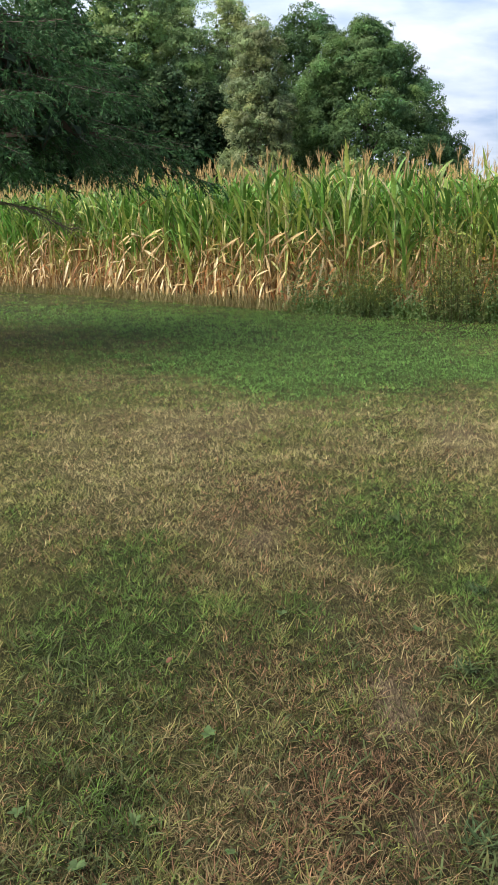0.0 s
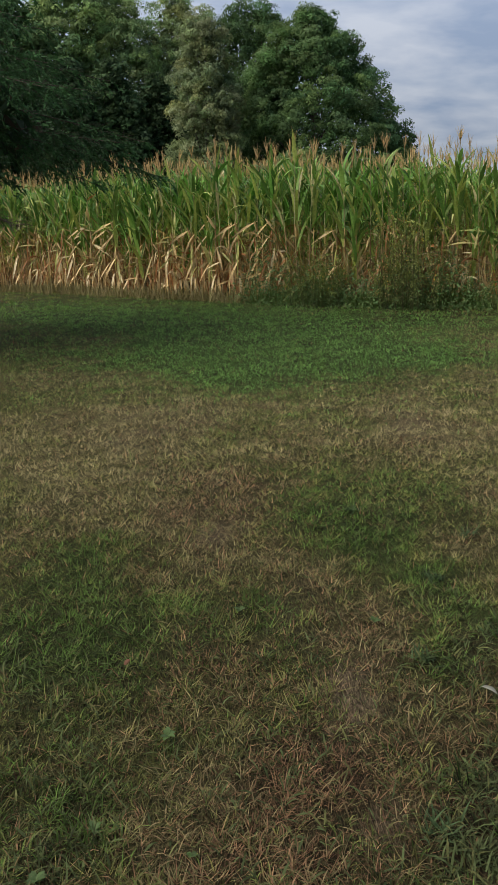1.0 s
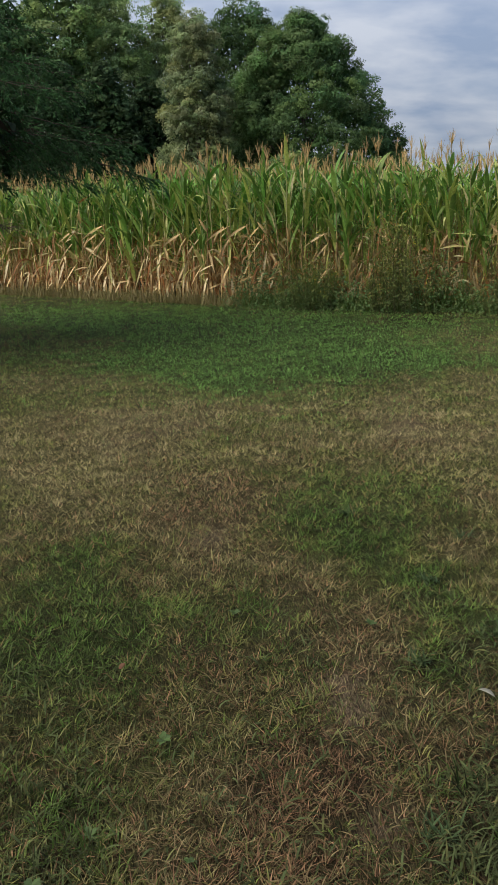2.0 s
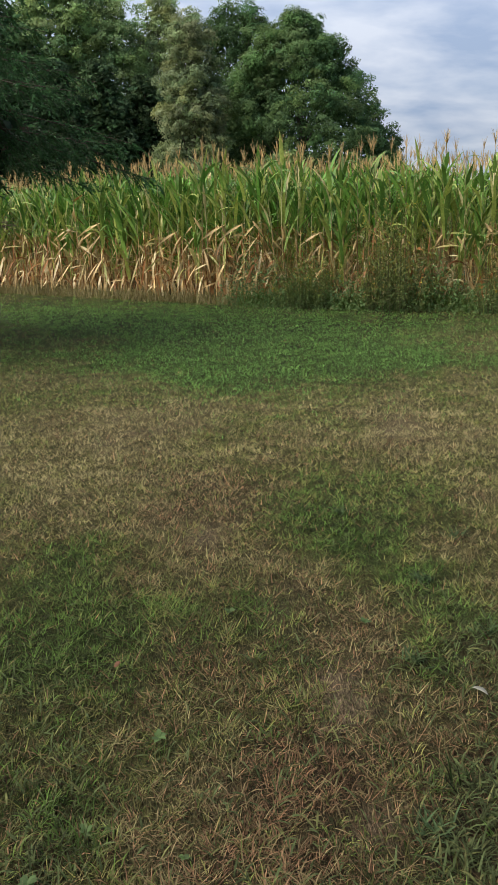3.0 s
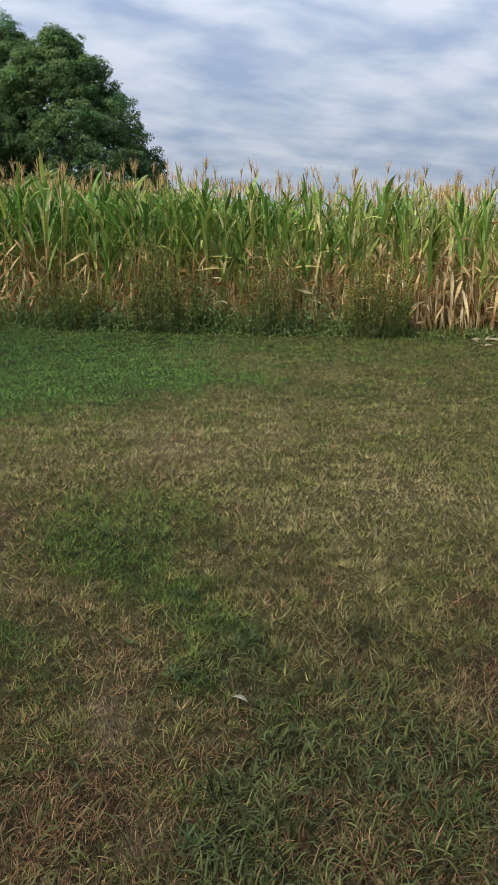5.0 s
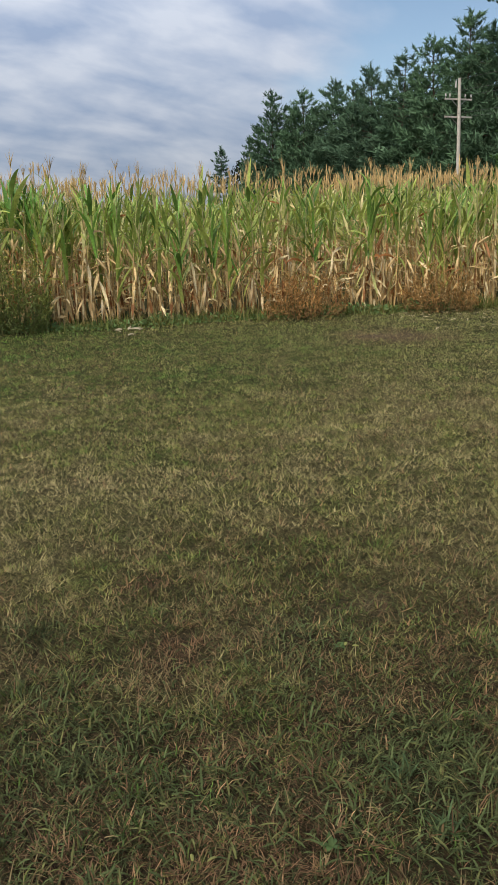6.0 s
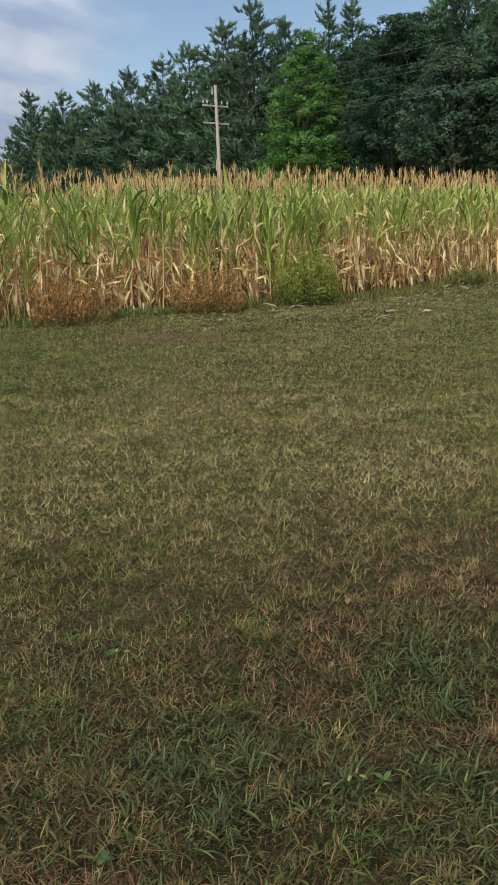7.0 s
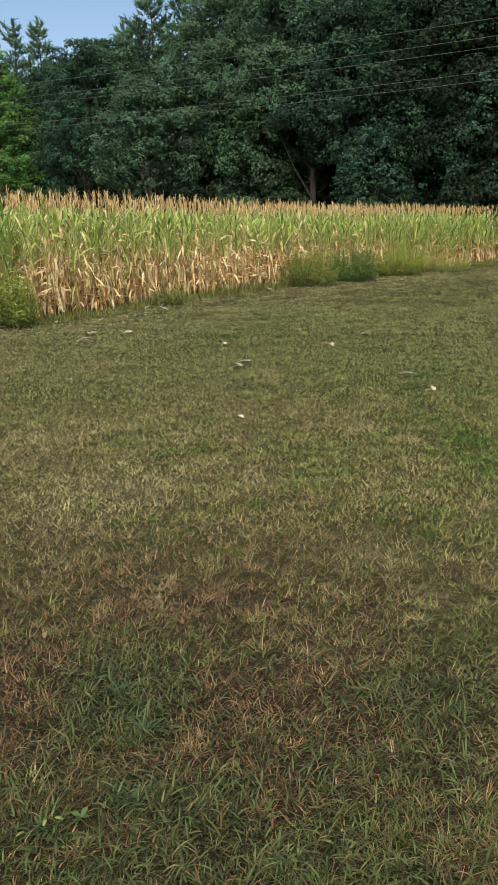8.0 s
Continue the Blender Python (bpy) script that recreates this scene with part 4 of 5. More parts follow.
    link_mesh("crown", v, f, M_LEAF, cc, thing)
    return tagged(thing, label, "tree", group)


def pine(place, height, spread, bare, seed, pigment, label, group="", whorl_gap=0.9, plume=10):
    """A tall white pine: straight trunk, level whorls of limbs that sweep up at the ends, each carrying twigs with upturned plumes of needles."""
    r = np.random.default_rng(seed)
    thing = empty("pine_tree", pose(place[0], place[1], 0, 0, 0, r.uniform(0, 360)))
    trunk = bark_tree_base(thing, height, 0.014 * height, r.normal(0, 0.35, 2), r, M_PINEBARK, top=0.985)
    limb_a, limb_b, twig_p, twig_d, twig_s, twig_t = [], [], [], [], [], []
    z = bare
    while z < height * 0.975:
        t = (z - bare) / (height - bare)
        reach = spread * min(1.0, (1.15 * (1 - t)) ** 0.7) * (0.72 + 0.28 * min(1, t * 4)) + 0.45
        a0, level = r.uniform(0, 6.28), r.uniform(0.8, 1.15)
        for i in range(7 if t < 0.8 else 5):
            if r.random() < 0.12:
                continue
            a = a0 + i * 6.28 / 7 + r.normal(0, 0.3)
            ln = reach * level * r.uniform(0.55, 1.2)
            s = np.array([np.interp(z, trunk[:, 2], trunk[:, 0]), np.interp(z, trunk[:, 2], trunk[:, 1]), z])
            head, lat = np.array([math.cos(a), math.sin(a), 0]), np.array([-math.sin(a), math.cos(a), 0])
            rise = 0.10 * (0.3 + 2.6 * t ** 2) + r.normal(0, 0.06)
            limb_a.append(s), limb_b.append(s + head * ln * 0.9 + np.array([0, 0, (rise * 0.9 + 0.10) * ln]))
            m = max(5, int(3.8 * ln))
            q = np.sqrt(r.uniform(0.06, 1.0, m))
            off = r.uniform(-1, 1, m) * 0.34 * ln * np.sqrt(np.clip(1.12 - q, 0.04, 1))
            p = s + head * (ln * q)[:, None] + lat * off[:, None]
            p[:, 2] += rise * ln * q + 0.14 * ln * q ** 2.5 - 0.10 * np.abs(off) + r.normal(0, 0.09, m)
            twig_p.append(p)
            twig_d.append(head * 0.75 + lat * (off / (0.25 * ln + 0.1))[:, None] + np.array([0, 0, 0.55 + 0.8 * t]))
            twig_s.append(np.full(m, min(1.0, 0.45 + 0.13 * ln)))
            twig_t.append(np.full(m, r.uniform(0.72, 1.3)))
        z += whorl_gap * r.uniform(0.75, 1.25) * (1 - 0.45 * t)
    m = 7
    twig_p.append(np.stack([np.full(m, trunk[-1, 0]), np.full(m, trunk[-1, 1]), height - np.linspace(0.0, 1.4, m)], 1))
    twig_d.append(np.stack([r.normal(0, 0.3, m), r.normal(0, 0.3, m), np.ones(m)], 1)), twig_s.append(np.full(m, 0.8)), twig_t.append(np.ones(m))
    A, B = np.array(limb_a), np.array(limb_b)
    v, f, c = tubes(A, B, np.full(len(A), 0.03), np.full(len(A), 0.008), np.tile([[0.1, 0.08, 0.06]], (len(A), 1)), 3)
    link_mesh("branchwork", v, f, M_PINEBARK, c, thing)
    P, D, S, T = np.concatenate(twig_p), unit(np.concatenate(twig_d)), np.concatenate(twig_s), np.concatenate(twig_t)
    own = np.repeat(np.arange(len(P)), plume)
    n = len(own)
    w = unit(D[own] + r.normal(0, 0.48, (n, 3)))
    ln = S[own] * r.uniform(0.5, 1.0, n)
    base = P[own] + D[own] * (S[own] * r.uniform(-0.55, 0.45, n))[:, None] * np.array([1, 1, 0.7])
    tone = np.array(pigment) * (T[own] * r.uniform(0.85, 1.15, n))[:, None]
    nor = unit(np.cross(w, r.normal(0, 1, (n, 3))) + np.array([0, 0, 0.7]))
    v, f, c = cards(base + w * ln[:, None] * 0.4, nor, w, ln, ln * r.uniform(0.12, 0.19, n), tone, three=True)
    link_mesh("crown", v, f, M_NEEDLE, c, thing)
    return tagged(thing, label, "pine tree", group)


def at_azimuth(az, dist):
    return (math.sin(radians(az)) * dist, math.cos(radians(az)) * dist)


def make_spruce(place, height, reach, seed=3):
    """Large spruce whose drooping boughs start well above the lawn."""
    r = np.random.default_rng(seed)
    thing = empty("spruce_tree", pose(place[0], place[1], 0))
    bark_tree_base(thing, height, 0.24, (0.05, 0.05), r, M_PINEBARK, 12, 0.98)
    z = 2.55
    while z < height - 0.3:
        t = (z - 2.55) / (height - 2.55)
        n_b = 13 if t < 0.5 else 10
        a0 = r.uniform(0, 6.28)
        for i in range(n_b):
            a = a0 + i * 6.283 / n_b + r.normal(0, 0.12)
            ln = (reach * (1 - t) ** 0.55 * min(1.0, 0.88 + t) + 0.35) * r.uniform(0.80, 1.06)
            droop = r.uniform(0.16, 0.30) * (1 - 0.5 * t)
            q = np.linspace(0, 1, 12)
            rr = ln * q
            zz = z + ln * (0.30 * q - (0.30 + droop) * q ** 2 + 0.14 * q ** 4) + 0.3
            c = np.stack([rr * math.cos(a), rr * math.sin(a), zz], 1)
            limb = chain(c, 0.012 * (1 - q) + 0.004, 5)
            close = math.cos(a - radians(-55)) > -0.1
            m = int(ln * (27 if close else 16))
            s = r.uniform(0.06, 1.0, m)
            base = np.stack([np.interp(s, q, c[:, k]) for k in range(3)], 1)
            sgn = np.where(np.arange(m) % 2, 1, -1)
            blen = np.where(r.random(m) < 0.3, 0.5, 1.0) * (0.26 + 0.55 * (1 - s) ** 0.6) * r.uniform(0.6, 1.2, m) * (0.5 + 0.5 * min(1, ln / 2))
            fwd, lat = np.array([math.cos(a), math.sin(a), 0]), np.array([-math.sin(a), math.cos(a), 0])
            d = unit(fwd * r.uniform(0.3, 0.9, (m, 1)) + lat * (sgn * r.uniform(0.4, 1.0, m))[:, None] + np.array([0, 0, -1]) * r.uniform(-0.15, 0.95, (m, 1)))
            k = 31 if close else 8
            u = (np.arange(k)[None] + r.random((m, k))) / k
            sag = np.zeros((m, k, 3))
            sag[..., 2] = -0.35 * blen[:, None] * u ** 2
            pp = (base[:, None] + d[:, None] * (blen[:, None] * u)[..., None] + sag).reshape(-1, 3)
            w = unit(d[:, None] * 1.0 + r.normal(0, 0.5, (m, k, 3)) + np.array([0, 0, -0.25])).reshape(-1, 3)
            n = len(pp)
            l2 = r.uniform(0.038, 0.072, n) * (1.0 if close else 2.2)
            nor = unit(np.cross(w, r.normal(0, 1, (n, 3))) + np.array([0, 0, 0.5]))
            tone = np.array([0.060, 0.138, 0.054]) * r.uniform(0.85, 1.15, (n, 1)) * np.repeat(r.uniform(0.55, 1.45, m), k)[:, None]
            sprays = cards(pp + w * l2[:, None] * 0.4, nor, w, l2, l2 * r.uniform(0.20, 0.30, n), tone, three=True)
            twigs = tubes(base, base + d * blen[:, None] * 0.8, np.full(m, 0.003), np.full(m, 0.0012), np.tile([[0.05, 0.045, 0.03]], (m, 1)), 3)
            v, f, cc = joined(limb, twigs)
            wood = link_mesh("bough", v, f, M_PINEBARK, cc, thing, smooth=True)
            link_mesh("foliage", *sprays[:2], M_NEEDLE, sprays[2], wood)
        z += 0.36 * (1 + 0.4 * t)
    # larger needles deep inside, shade put into their dark colour, and brown bare twigs
    n = 9000
    t = r.random(n)
    a, g = r.uniform(0, 6.28, n), (reach * (1 - t) ** 0.55 * 0.62) * np.sqrt(r.random(n))
    ln = r.uniform(0.16, 0.34, n)
    v, f, c = cards(np.stack([np.cos(a) * g, np.sin(a) * g, 2.75 + (height - 3.2) * t], 1), r.normal(0, 1, (n, 3)), r.normal(0, 1, (n, 3)) + np.array([0, 0, -0.6]), ln, ln * 0.3,
                    np.where(r.random((n, 1)) < 0.3, (0.070, 0.048, 0.030), (0.034, 0.062, 0.034)) * r.uniform(0.7, 1.3, (n, 1)), three=True)
    link_mesh("inner_needles", v, f, M_NEEDLE, c, thing)
    # bare dead branches below the live boughs
    for az, ln, z0, drop in ((-27, 2.9, 2.40, 0.27), (-58, 2.2, 2.2, 0.2), (35, 2.0, 2.2, 0.12), (150, 2.2, 2.0, 0.12)):
        aa = radians(az)
        q = np.linspace(0, 1, 9)
        c = np.stack([ln * q * math.cos(aa) + r.normal(0, 0.03, 9), ln * q * math.sin(aa) + r.normal(0, 0.03, 9), z0 - drop * ln * q ** 1.3 + r.normal(0, 0.012, 9)], 1)
        pieces = [chain(c, 0.018 * (1 - q) + 0.003, 5)]
        for j in range(70):
            s = 0.35 + 0.65 * math.sqrt(r.random())
            p0 = np.array([np.interp(s, q, c[:, k]) for k in range(3)])
            turn = aa + r.normal(0, 0.8)
            d = np.array([math.cos(turn), math.sin(turn), r.normal(-0.2, 0.25)])
            l2 = r.uniform(0.12, 0.45)
            bend = np.array([r.normal(0, 0.05), r.normal(0, 0.05), -0.05])
            pieces.append(chain([p0, p0 + d * l2 * 0.5, p0 + d * l2 + bend], [0.004, 0.003, 0.0015], 3))
        v, f, cc = joined(*pieces)
        link_mesh("dead_branch", v, f, M_TWIG, cc, thing)["label"] = "bare brown dead branch"
    return tagged(thing, "large dark green spruce with drooping boughs on the lawn", "spruce tree")


make_spruce((-4.7, 13.0), 5.6, 4.5)

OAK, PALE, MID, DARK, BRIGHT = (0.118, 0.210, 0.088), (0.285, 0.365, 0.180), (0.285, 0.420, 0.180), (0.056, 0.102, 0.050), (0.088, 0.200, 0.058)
# leaf pigment darkened for the shade low in the wood
WOOD_SHADED = (0.026, 0.048, 0.026)
# the second colour is shade deep in the wood, held as near-black pigment
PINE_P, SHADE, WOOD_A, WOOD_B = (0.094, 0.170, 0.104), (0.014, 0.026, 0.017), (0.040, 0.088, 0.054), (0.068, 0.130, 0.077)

# copse beyond the corn
GROVE = "trees beyond the corn"
broadleaf(at_azimuth(8.2, 76), 18.0, 8.1, 0.8, 31, OAK, "broad dark green oak with a dense rounded crown", 1.15, 0.155, GROVE, 0.34, (1.45, 0.66), "oak_tree", 26, 0.165)
broadleaf(at_azimuth(1.3, 70), 17.6, 2.5, 0.3, 32, PALE, "slender tree with pale grey-green leaves", 1.1, 0.125, GROVE, 0.35, (3.0, 0.6))
broadleaf(at_azimuth(4.2, 80), 20.3, 3.9, 1, 33, OAK, "tall green tree beside the oak", 1.0, 0.15, GROVE, 0.55, (2.2, 0.55))
broadleaf(at_azimuth(6.6, 68), 7.2, 2.6, 0.3, 44, MID, "small light green tree at the foot of the oak", 1.0, 0.18, GROVE, 0.4)
broadleaf(at_azimuth(13.2, 84), 8.6, 2.8, 0.5, 34, OAK, "small dark tree at the foot of the oak", 1.0, 0.24, GROVE)
broadleaf(at_azimuth(14.9, 110), 8.2, 2.4, 0.5, 35, OAK, "small far tree over the corn", 0.8, 0.30, GROVE)
broadleaf(at_azimuth(-0.2, 92), 24.0, 3.0, 11, 36, PALE, "tall pale green tree with an open crown", 1.0, 0.15, GROVE, 0.7, (2.0, 0.6))
broadleaf(at_azimuth(-3.9, 90), 25.0, 4.0, 5, 37, MID, "tall light green tree with an open crown", 1.0, 0.16, GROVE, 0.6, (2.0, 0.6))
broadleaf(at_azimuth(-7.2, 88), 26.0, 4.2, 4, 38, MID, "tall green tree behind the spruce", 0.85, 0.23, GROVE, 0.6, (2.0, 0.6))
broadleaf(at_azimuth(-11.0, 86), 24, 4.6, 3, 39, OAK, "dark green tree behind the spruce", 0.7, 0.34, GROVE, 0.6, (2.0, 0.6))
broadleaf(at_azimuth(-14.8, 84), 22, 4.8, 2, 40, OAK, "dark green tree behind the spruce", 0.6, 0.42, GROVE)
broadleaf(at_azimuth(-18.8, 84), 20, 5, 2, 41, OAK, "dark green tree behind the spruce", 0.6, 0.45, GROVE)
# the grove's shade is put into these trees' dark pigment
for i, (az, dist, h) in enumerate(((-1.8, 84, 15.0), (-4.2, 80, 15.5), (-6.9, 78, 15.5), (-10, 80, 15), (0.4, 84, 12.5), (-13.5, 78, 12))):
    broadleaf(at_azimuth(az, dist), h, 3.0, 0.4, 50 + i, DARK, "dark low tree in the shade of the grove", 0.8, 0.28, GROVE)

# pine wood along the far side, coming nearer towards the east
WOOD = "trees of the wood"
for i, (az, dist, h, w) in enumerate(((41.7, 150, 15.2, 2.6), (43.4, 142, 15.6, 2.4), (44.9, 128, 20.2, 4.2), (46.9, 124, 19.8, 4.4), (48.6, 120, 20.0, 4.6),
                                      (49.9, 114, 19.0, 4.5), (51.2, 108, 19.8, 4.6), (53.0, 102, 19.8, 4.6), (55.0, 97, 19.8, 4.8), (56.9, 92, 21.3, 4.4),
                                      (58.9, 89, 22.3, 4.8), (61.1, 88, 20.2, 4.4), (63.4, 90, 22.0, 3.0), (65.2, 88, 21.5, 2.8), (72.2, 74, 21.0, 3.6), (74.5, 72, 21.2, 3.8),
                                      (45.9, 134, 18.2, 4.4), (47.9, 130, 18.0, 4.6), (50.4, 122, 18.2, 4.8), (54.0, 110, 18.5, 5.0), (57.8, 100, 19.5, 5.0))):
    pine(at_azimuth(az, dist), h, w * (1.25 if i > 1 else 0.9), 1.2 if i > 1 else 4, 200 + i, PINE_P, "tall dark blue-green pine at the edge of the wood", WOOD)

for i, (az, dist, h, w) in enumerate(((76.6, 70, 20.5, 4.2), (78.6, 67, 19.5, 4.0), (70.2, 82, 20.0, 4.2), (83.2, 66, 19.5, 4.4), (88.4, 62, 19.0, 4.0))):
    pine(at_azimuth(az, dist), h, w, 3.0, 240 + i, (0.096, 0.186, 0.084), "tall fresh green pine among the wood's leafy trees", WOOD)

broadleaf(at_azimuth(62.1, 80), 17.4, 4.5, 0.8, 61, BRIGHT, "bright green maple before the dark wood", 0.62, 0.17, WOOD, 0.34, (1.3, 0.75), "maple_tree", 18, 0.20, 0.30)
# the darkest of these carry the wood's shade in their leaf colour
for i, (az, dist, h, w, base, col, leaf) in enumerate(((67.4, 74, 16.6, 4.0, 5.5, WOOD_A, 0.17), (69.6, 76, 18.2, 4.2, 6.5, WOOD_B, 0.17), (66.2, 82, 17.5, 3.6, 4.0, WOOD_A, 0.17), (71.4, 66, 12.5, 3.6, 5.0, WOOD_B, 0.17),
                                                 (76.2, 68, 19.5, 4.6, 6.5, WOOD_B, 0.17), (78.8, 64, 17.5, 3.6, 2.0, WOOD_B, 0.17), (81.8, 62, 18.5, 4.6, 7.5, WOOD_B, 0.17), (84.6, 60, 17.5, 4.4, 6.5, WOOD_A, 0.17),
                                                 (87.6, 58, 18.0, 3.8, 3.0, WOOD_A, 0.17), (90.6, 57, 18.5, 4.6, 7.0, WOOD_SHADED, 0.17), (93.8, 56, 18.0, 4.8, 3.5, WOOD_A, 0.17), (97.0, 55, 18, 4.8, 2.0, WOOD_SHADED, 0.24), (100.5, 54, 18, 4.8, 2.0, WOOD_A, 0.3),
                                                 (74.0, 64, 5.0, 2.0, 0.3, WOOD_SHADED, 0.17), (80.0, 58, 4.2, 2.0, 0.3, WOOD_SHADED, 0.17), (82.6, 66, 6.5, 2.6, 0.2, WOOD_SHADED, 0.26), (85.6, 55, 7.5, 2.2, 0.3, WOOD_A, 0.165), (92.0, 53, 5.0, 2.2, 0.3, WOOD_SHADED, 0.17))):
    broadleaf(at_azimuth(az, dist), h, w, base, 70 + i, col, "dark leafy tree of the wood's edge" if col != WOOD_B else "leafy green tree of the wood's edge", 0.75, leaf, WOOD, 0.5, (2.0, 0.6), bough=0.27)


def far_masses():
    """Deep part of the wood, its shade put into near-black leaf colour, and the distant tree lines."""
    r = np.random.default_rng(77)
    ps, tone, size = [], [], []
    line = np.array([(112, 130), (80, 52), (66, 0), (58, -36)], float)
    seg = np.r_[0, np.cumsum(np.hypot(*np.diff(line, axis=0).T))]
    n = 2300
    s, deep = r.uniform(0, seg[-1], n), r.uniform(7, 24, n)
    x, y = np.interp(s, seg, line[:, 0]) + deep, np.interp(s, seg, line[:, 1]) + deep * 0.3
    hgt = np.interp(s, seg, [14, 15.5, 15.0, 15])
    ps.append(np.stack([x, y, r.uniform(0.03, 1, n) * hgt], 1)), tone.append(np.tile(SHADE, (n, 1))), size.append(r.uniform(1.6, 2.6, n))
    for a0, a1, dist, h, m in ((15.5, 40.5, 330, 10.0, 420), (-24, -2, 112, 15, 320)):
        az = np.radians(r.uniform(a0, a1, m))
        d = dist * r.uniform(1, 1.15, m)
        ps.append(np.stack([np.sin(az) * d, np.cos(az) * d, r.uniform(0.05, 1, m) * h * (0.7 + 0.5 * vnoise(np.degrees(az) * 0.8, az * 0))], 1))
        tone.append(np.tile(DARK if dist < 200 else (0.045, 0.065, 0.035), (m, 1))), size.append(r.uniform(1.5, 2.6, m))
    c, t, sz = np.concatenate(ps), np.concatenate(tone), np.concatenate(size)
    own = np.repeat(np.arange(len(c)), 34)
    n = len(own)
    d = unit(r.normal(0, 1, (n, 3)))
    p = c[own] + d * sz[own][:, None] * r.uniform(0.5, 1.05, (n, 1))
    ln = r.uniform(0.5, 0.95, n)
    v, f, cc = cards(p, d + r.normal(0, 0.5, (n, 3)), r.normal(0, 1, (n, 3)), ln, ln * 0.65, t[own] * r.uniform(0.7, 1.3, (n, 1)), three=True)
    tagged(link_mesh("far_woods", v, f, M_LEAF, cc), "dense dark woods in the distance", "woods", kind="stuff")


far_masses()


# ---- power line ----
POLE = np.array([55.9, 36.9])
LINE_DIR = np.array([-0.278, -0.960])


def add_box(bm, centre, size, turn):
    bmesh.ops.create_cube(bm, size=1.0, matrix=Matrix.Translation(centre) @ turn @ Matrix.Diagonal((*size, 1)))


def bm_part(name, bm, mat, parent, label="", bevel=0.0):
    if bevel:
        bmesh.ops.bevel(bm, geom=bm.edges[:], offset=bevel, segments=1, affect="EDGES")
    me = bpy.data.meshes.new(name)
    bm.to_mesh(me)
    bm.free()
    me.materials.append(mat)
    ob = new(name, me)
    ob.parent = parent
    if label:
        ob["label"] = label
    return ob


def utility_pole(place):
    thing = empty("utility_pole", pose(place[0], place[1], 0, 0, 0, math.degrees(math.atan2(LINE_DIR[1], LINE_DIR[0])) - 90))
    q = np.linspace(0, 1, 7)
    v, f, c = chain([(0.05 * t, 0, -0.2 + 11.75 * t) for t in q], 0.17 - 0.06 * q, 12)
    link_mesh("pole", v, f, M_POLE, c, thing, smooth=True)
    for z in (10.15, 8.95):
        bm = bmesh.new()
        add_box(bm, (0, -0.15, z), (2.44, 0.09, 0.115), Matrix.Identity(4))
        bm_part("crossarm", bm, M_POLE, thing, bevel=0.008)
        for sx in (-1, 1):
            v, f, c = chain([(sx * 0.62, -0.15, z - 0.05), (sx * 0.3, -0.15, z - 0.3), (sx * 0.05, -0.13, z - 0.52)], [0.022] * 3, 5)
            link_mesh("brace", v, f, M_STEEL, c, thing)
    for x in (-1.15, -0.62, 0.78, 1.15):
        v, f, c = chain([(x, -0.15, 10.2 + h) for h in (0, 0.1, 0.12, 0.2, 0.22, 0.3, 0.32)], [0.02, 0.02, 0.06, 0.06, 0.045, 0.045, 0.01], 9)
        link_mesh("insulator", v, f, M_PORCELAIN, c, thing, smooth=True)
    v, f, c = chain([(0.30, -0.1, 10.9), (0.30, -0.1, 11.1), (0.28, -0.1, 11.45)], [0.05, 0.055, 0.03], 8)
    link_mesh("fuse_cutout", v, f, M_PORCELAIN, c, thing, smooth=True)
    return tagged(thing, "weathered grey wooden utility pole with two crossarms", "utility pole", "poles of the power line")


first_pole = utility_pole(POLE)
SPAN = 64.0
copy_thing(first_pole, pose(POLE[0] + LINE_DIR[0] * SPAN, POLE[1] + LINE_DIR[1] * SPAN, 0, 0, 0, math.degrees(math.atan2(LINE_DIR[1], LINE_DIR[0])) - 90))
for off, z in ((0.0, 11.5), (-1.15, 10.5), (1.15, 10.5), (-1.15, 9.03), (1.15, 9.03)):
    side = np.array([-LINE_DIR[1], LINE_DIR[0]]) * -off
    q = np.linspace(0, 1, 33)
    pts = [(POLE[0] + side[0] + LINE_DIR[0] * SPAN * t, POLE[1] + side[1] + LINE_DIR[1] * SPAN * t, z - 2.2 * t * (1 - t)) for t in q]
    v, f, c = chain(pts, np.full(33, 0.011), 5)
    tagged(link_mesh("power_wire", v, f, M_WIRE, c), "thin grey overhead wire between the poles", "wire", "wires of the power line")


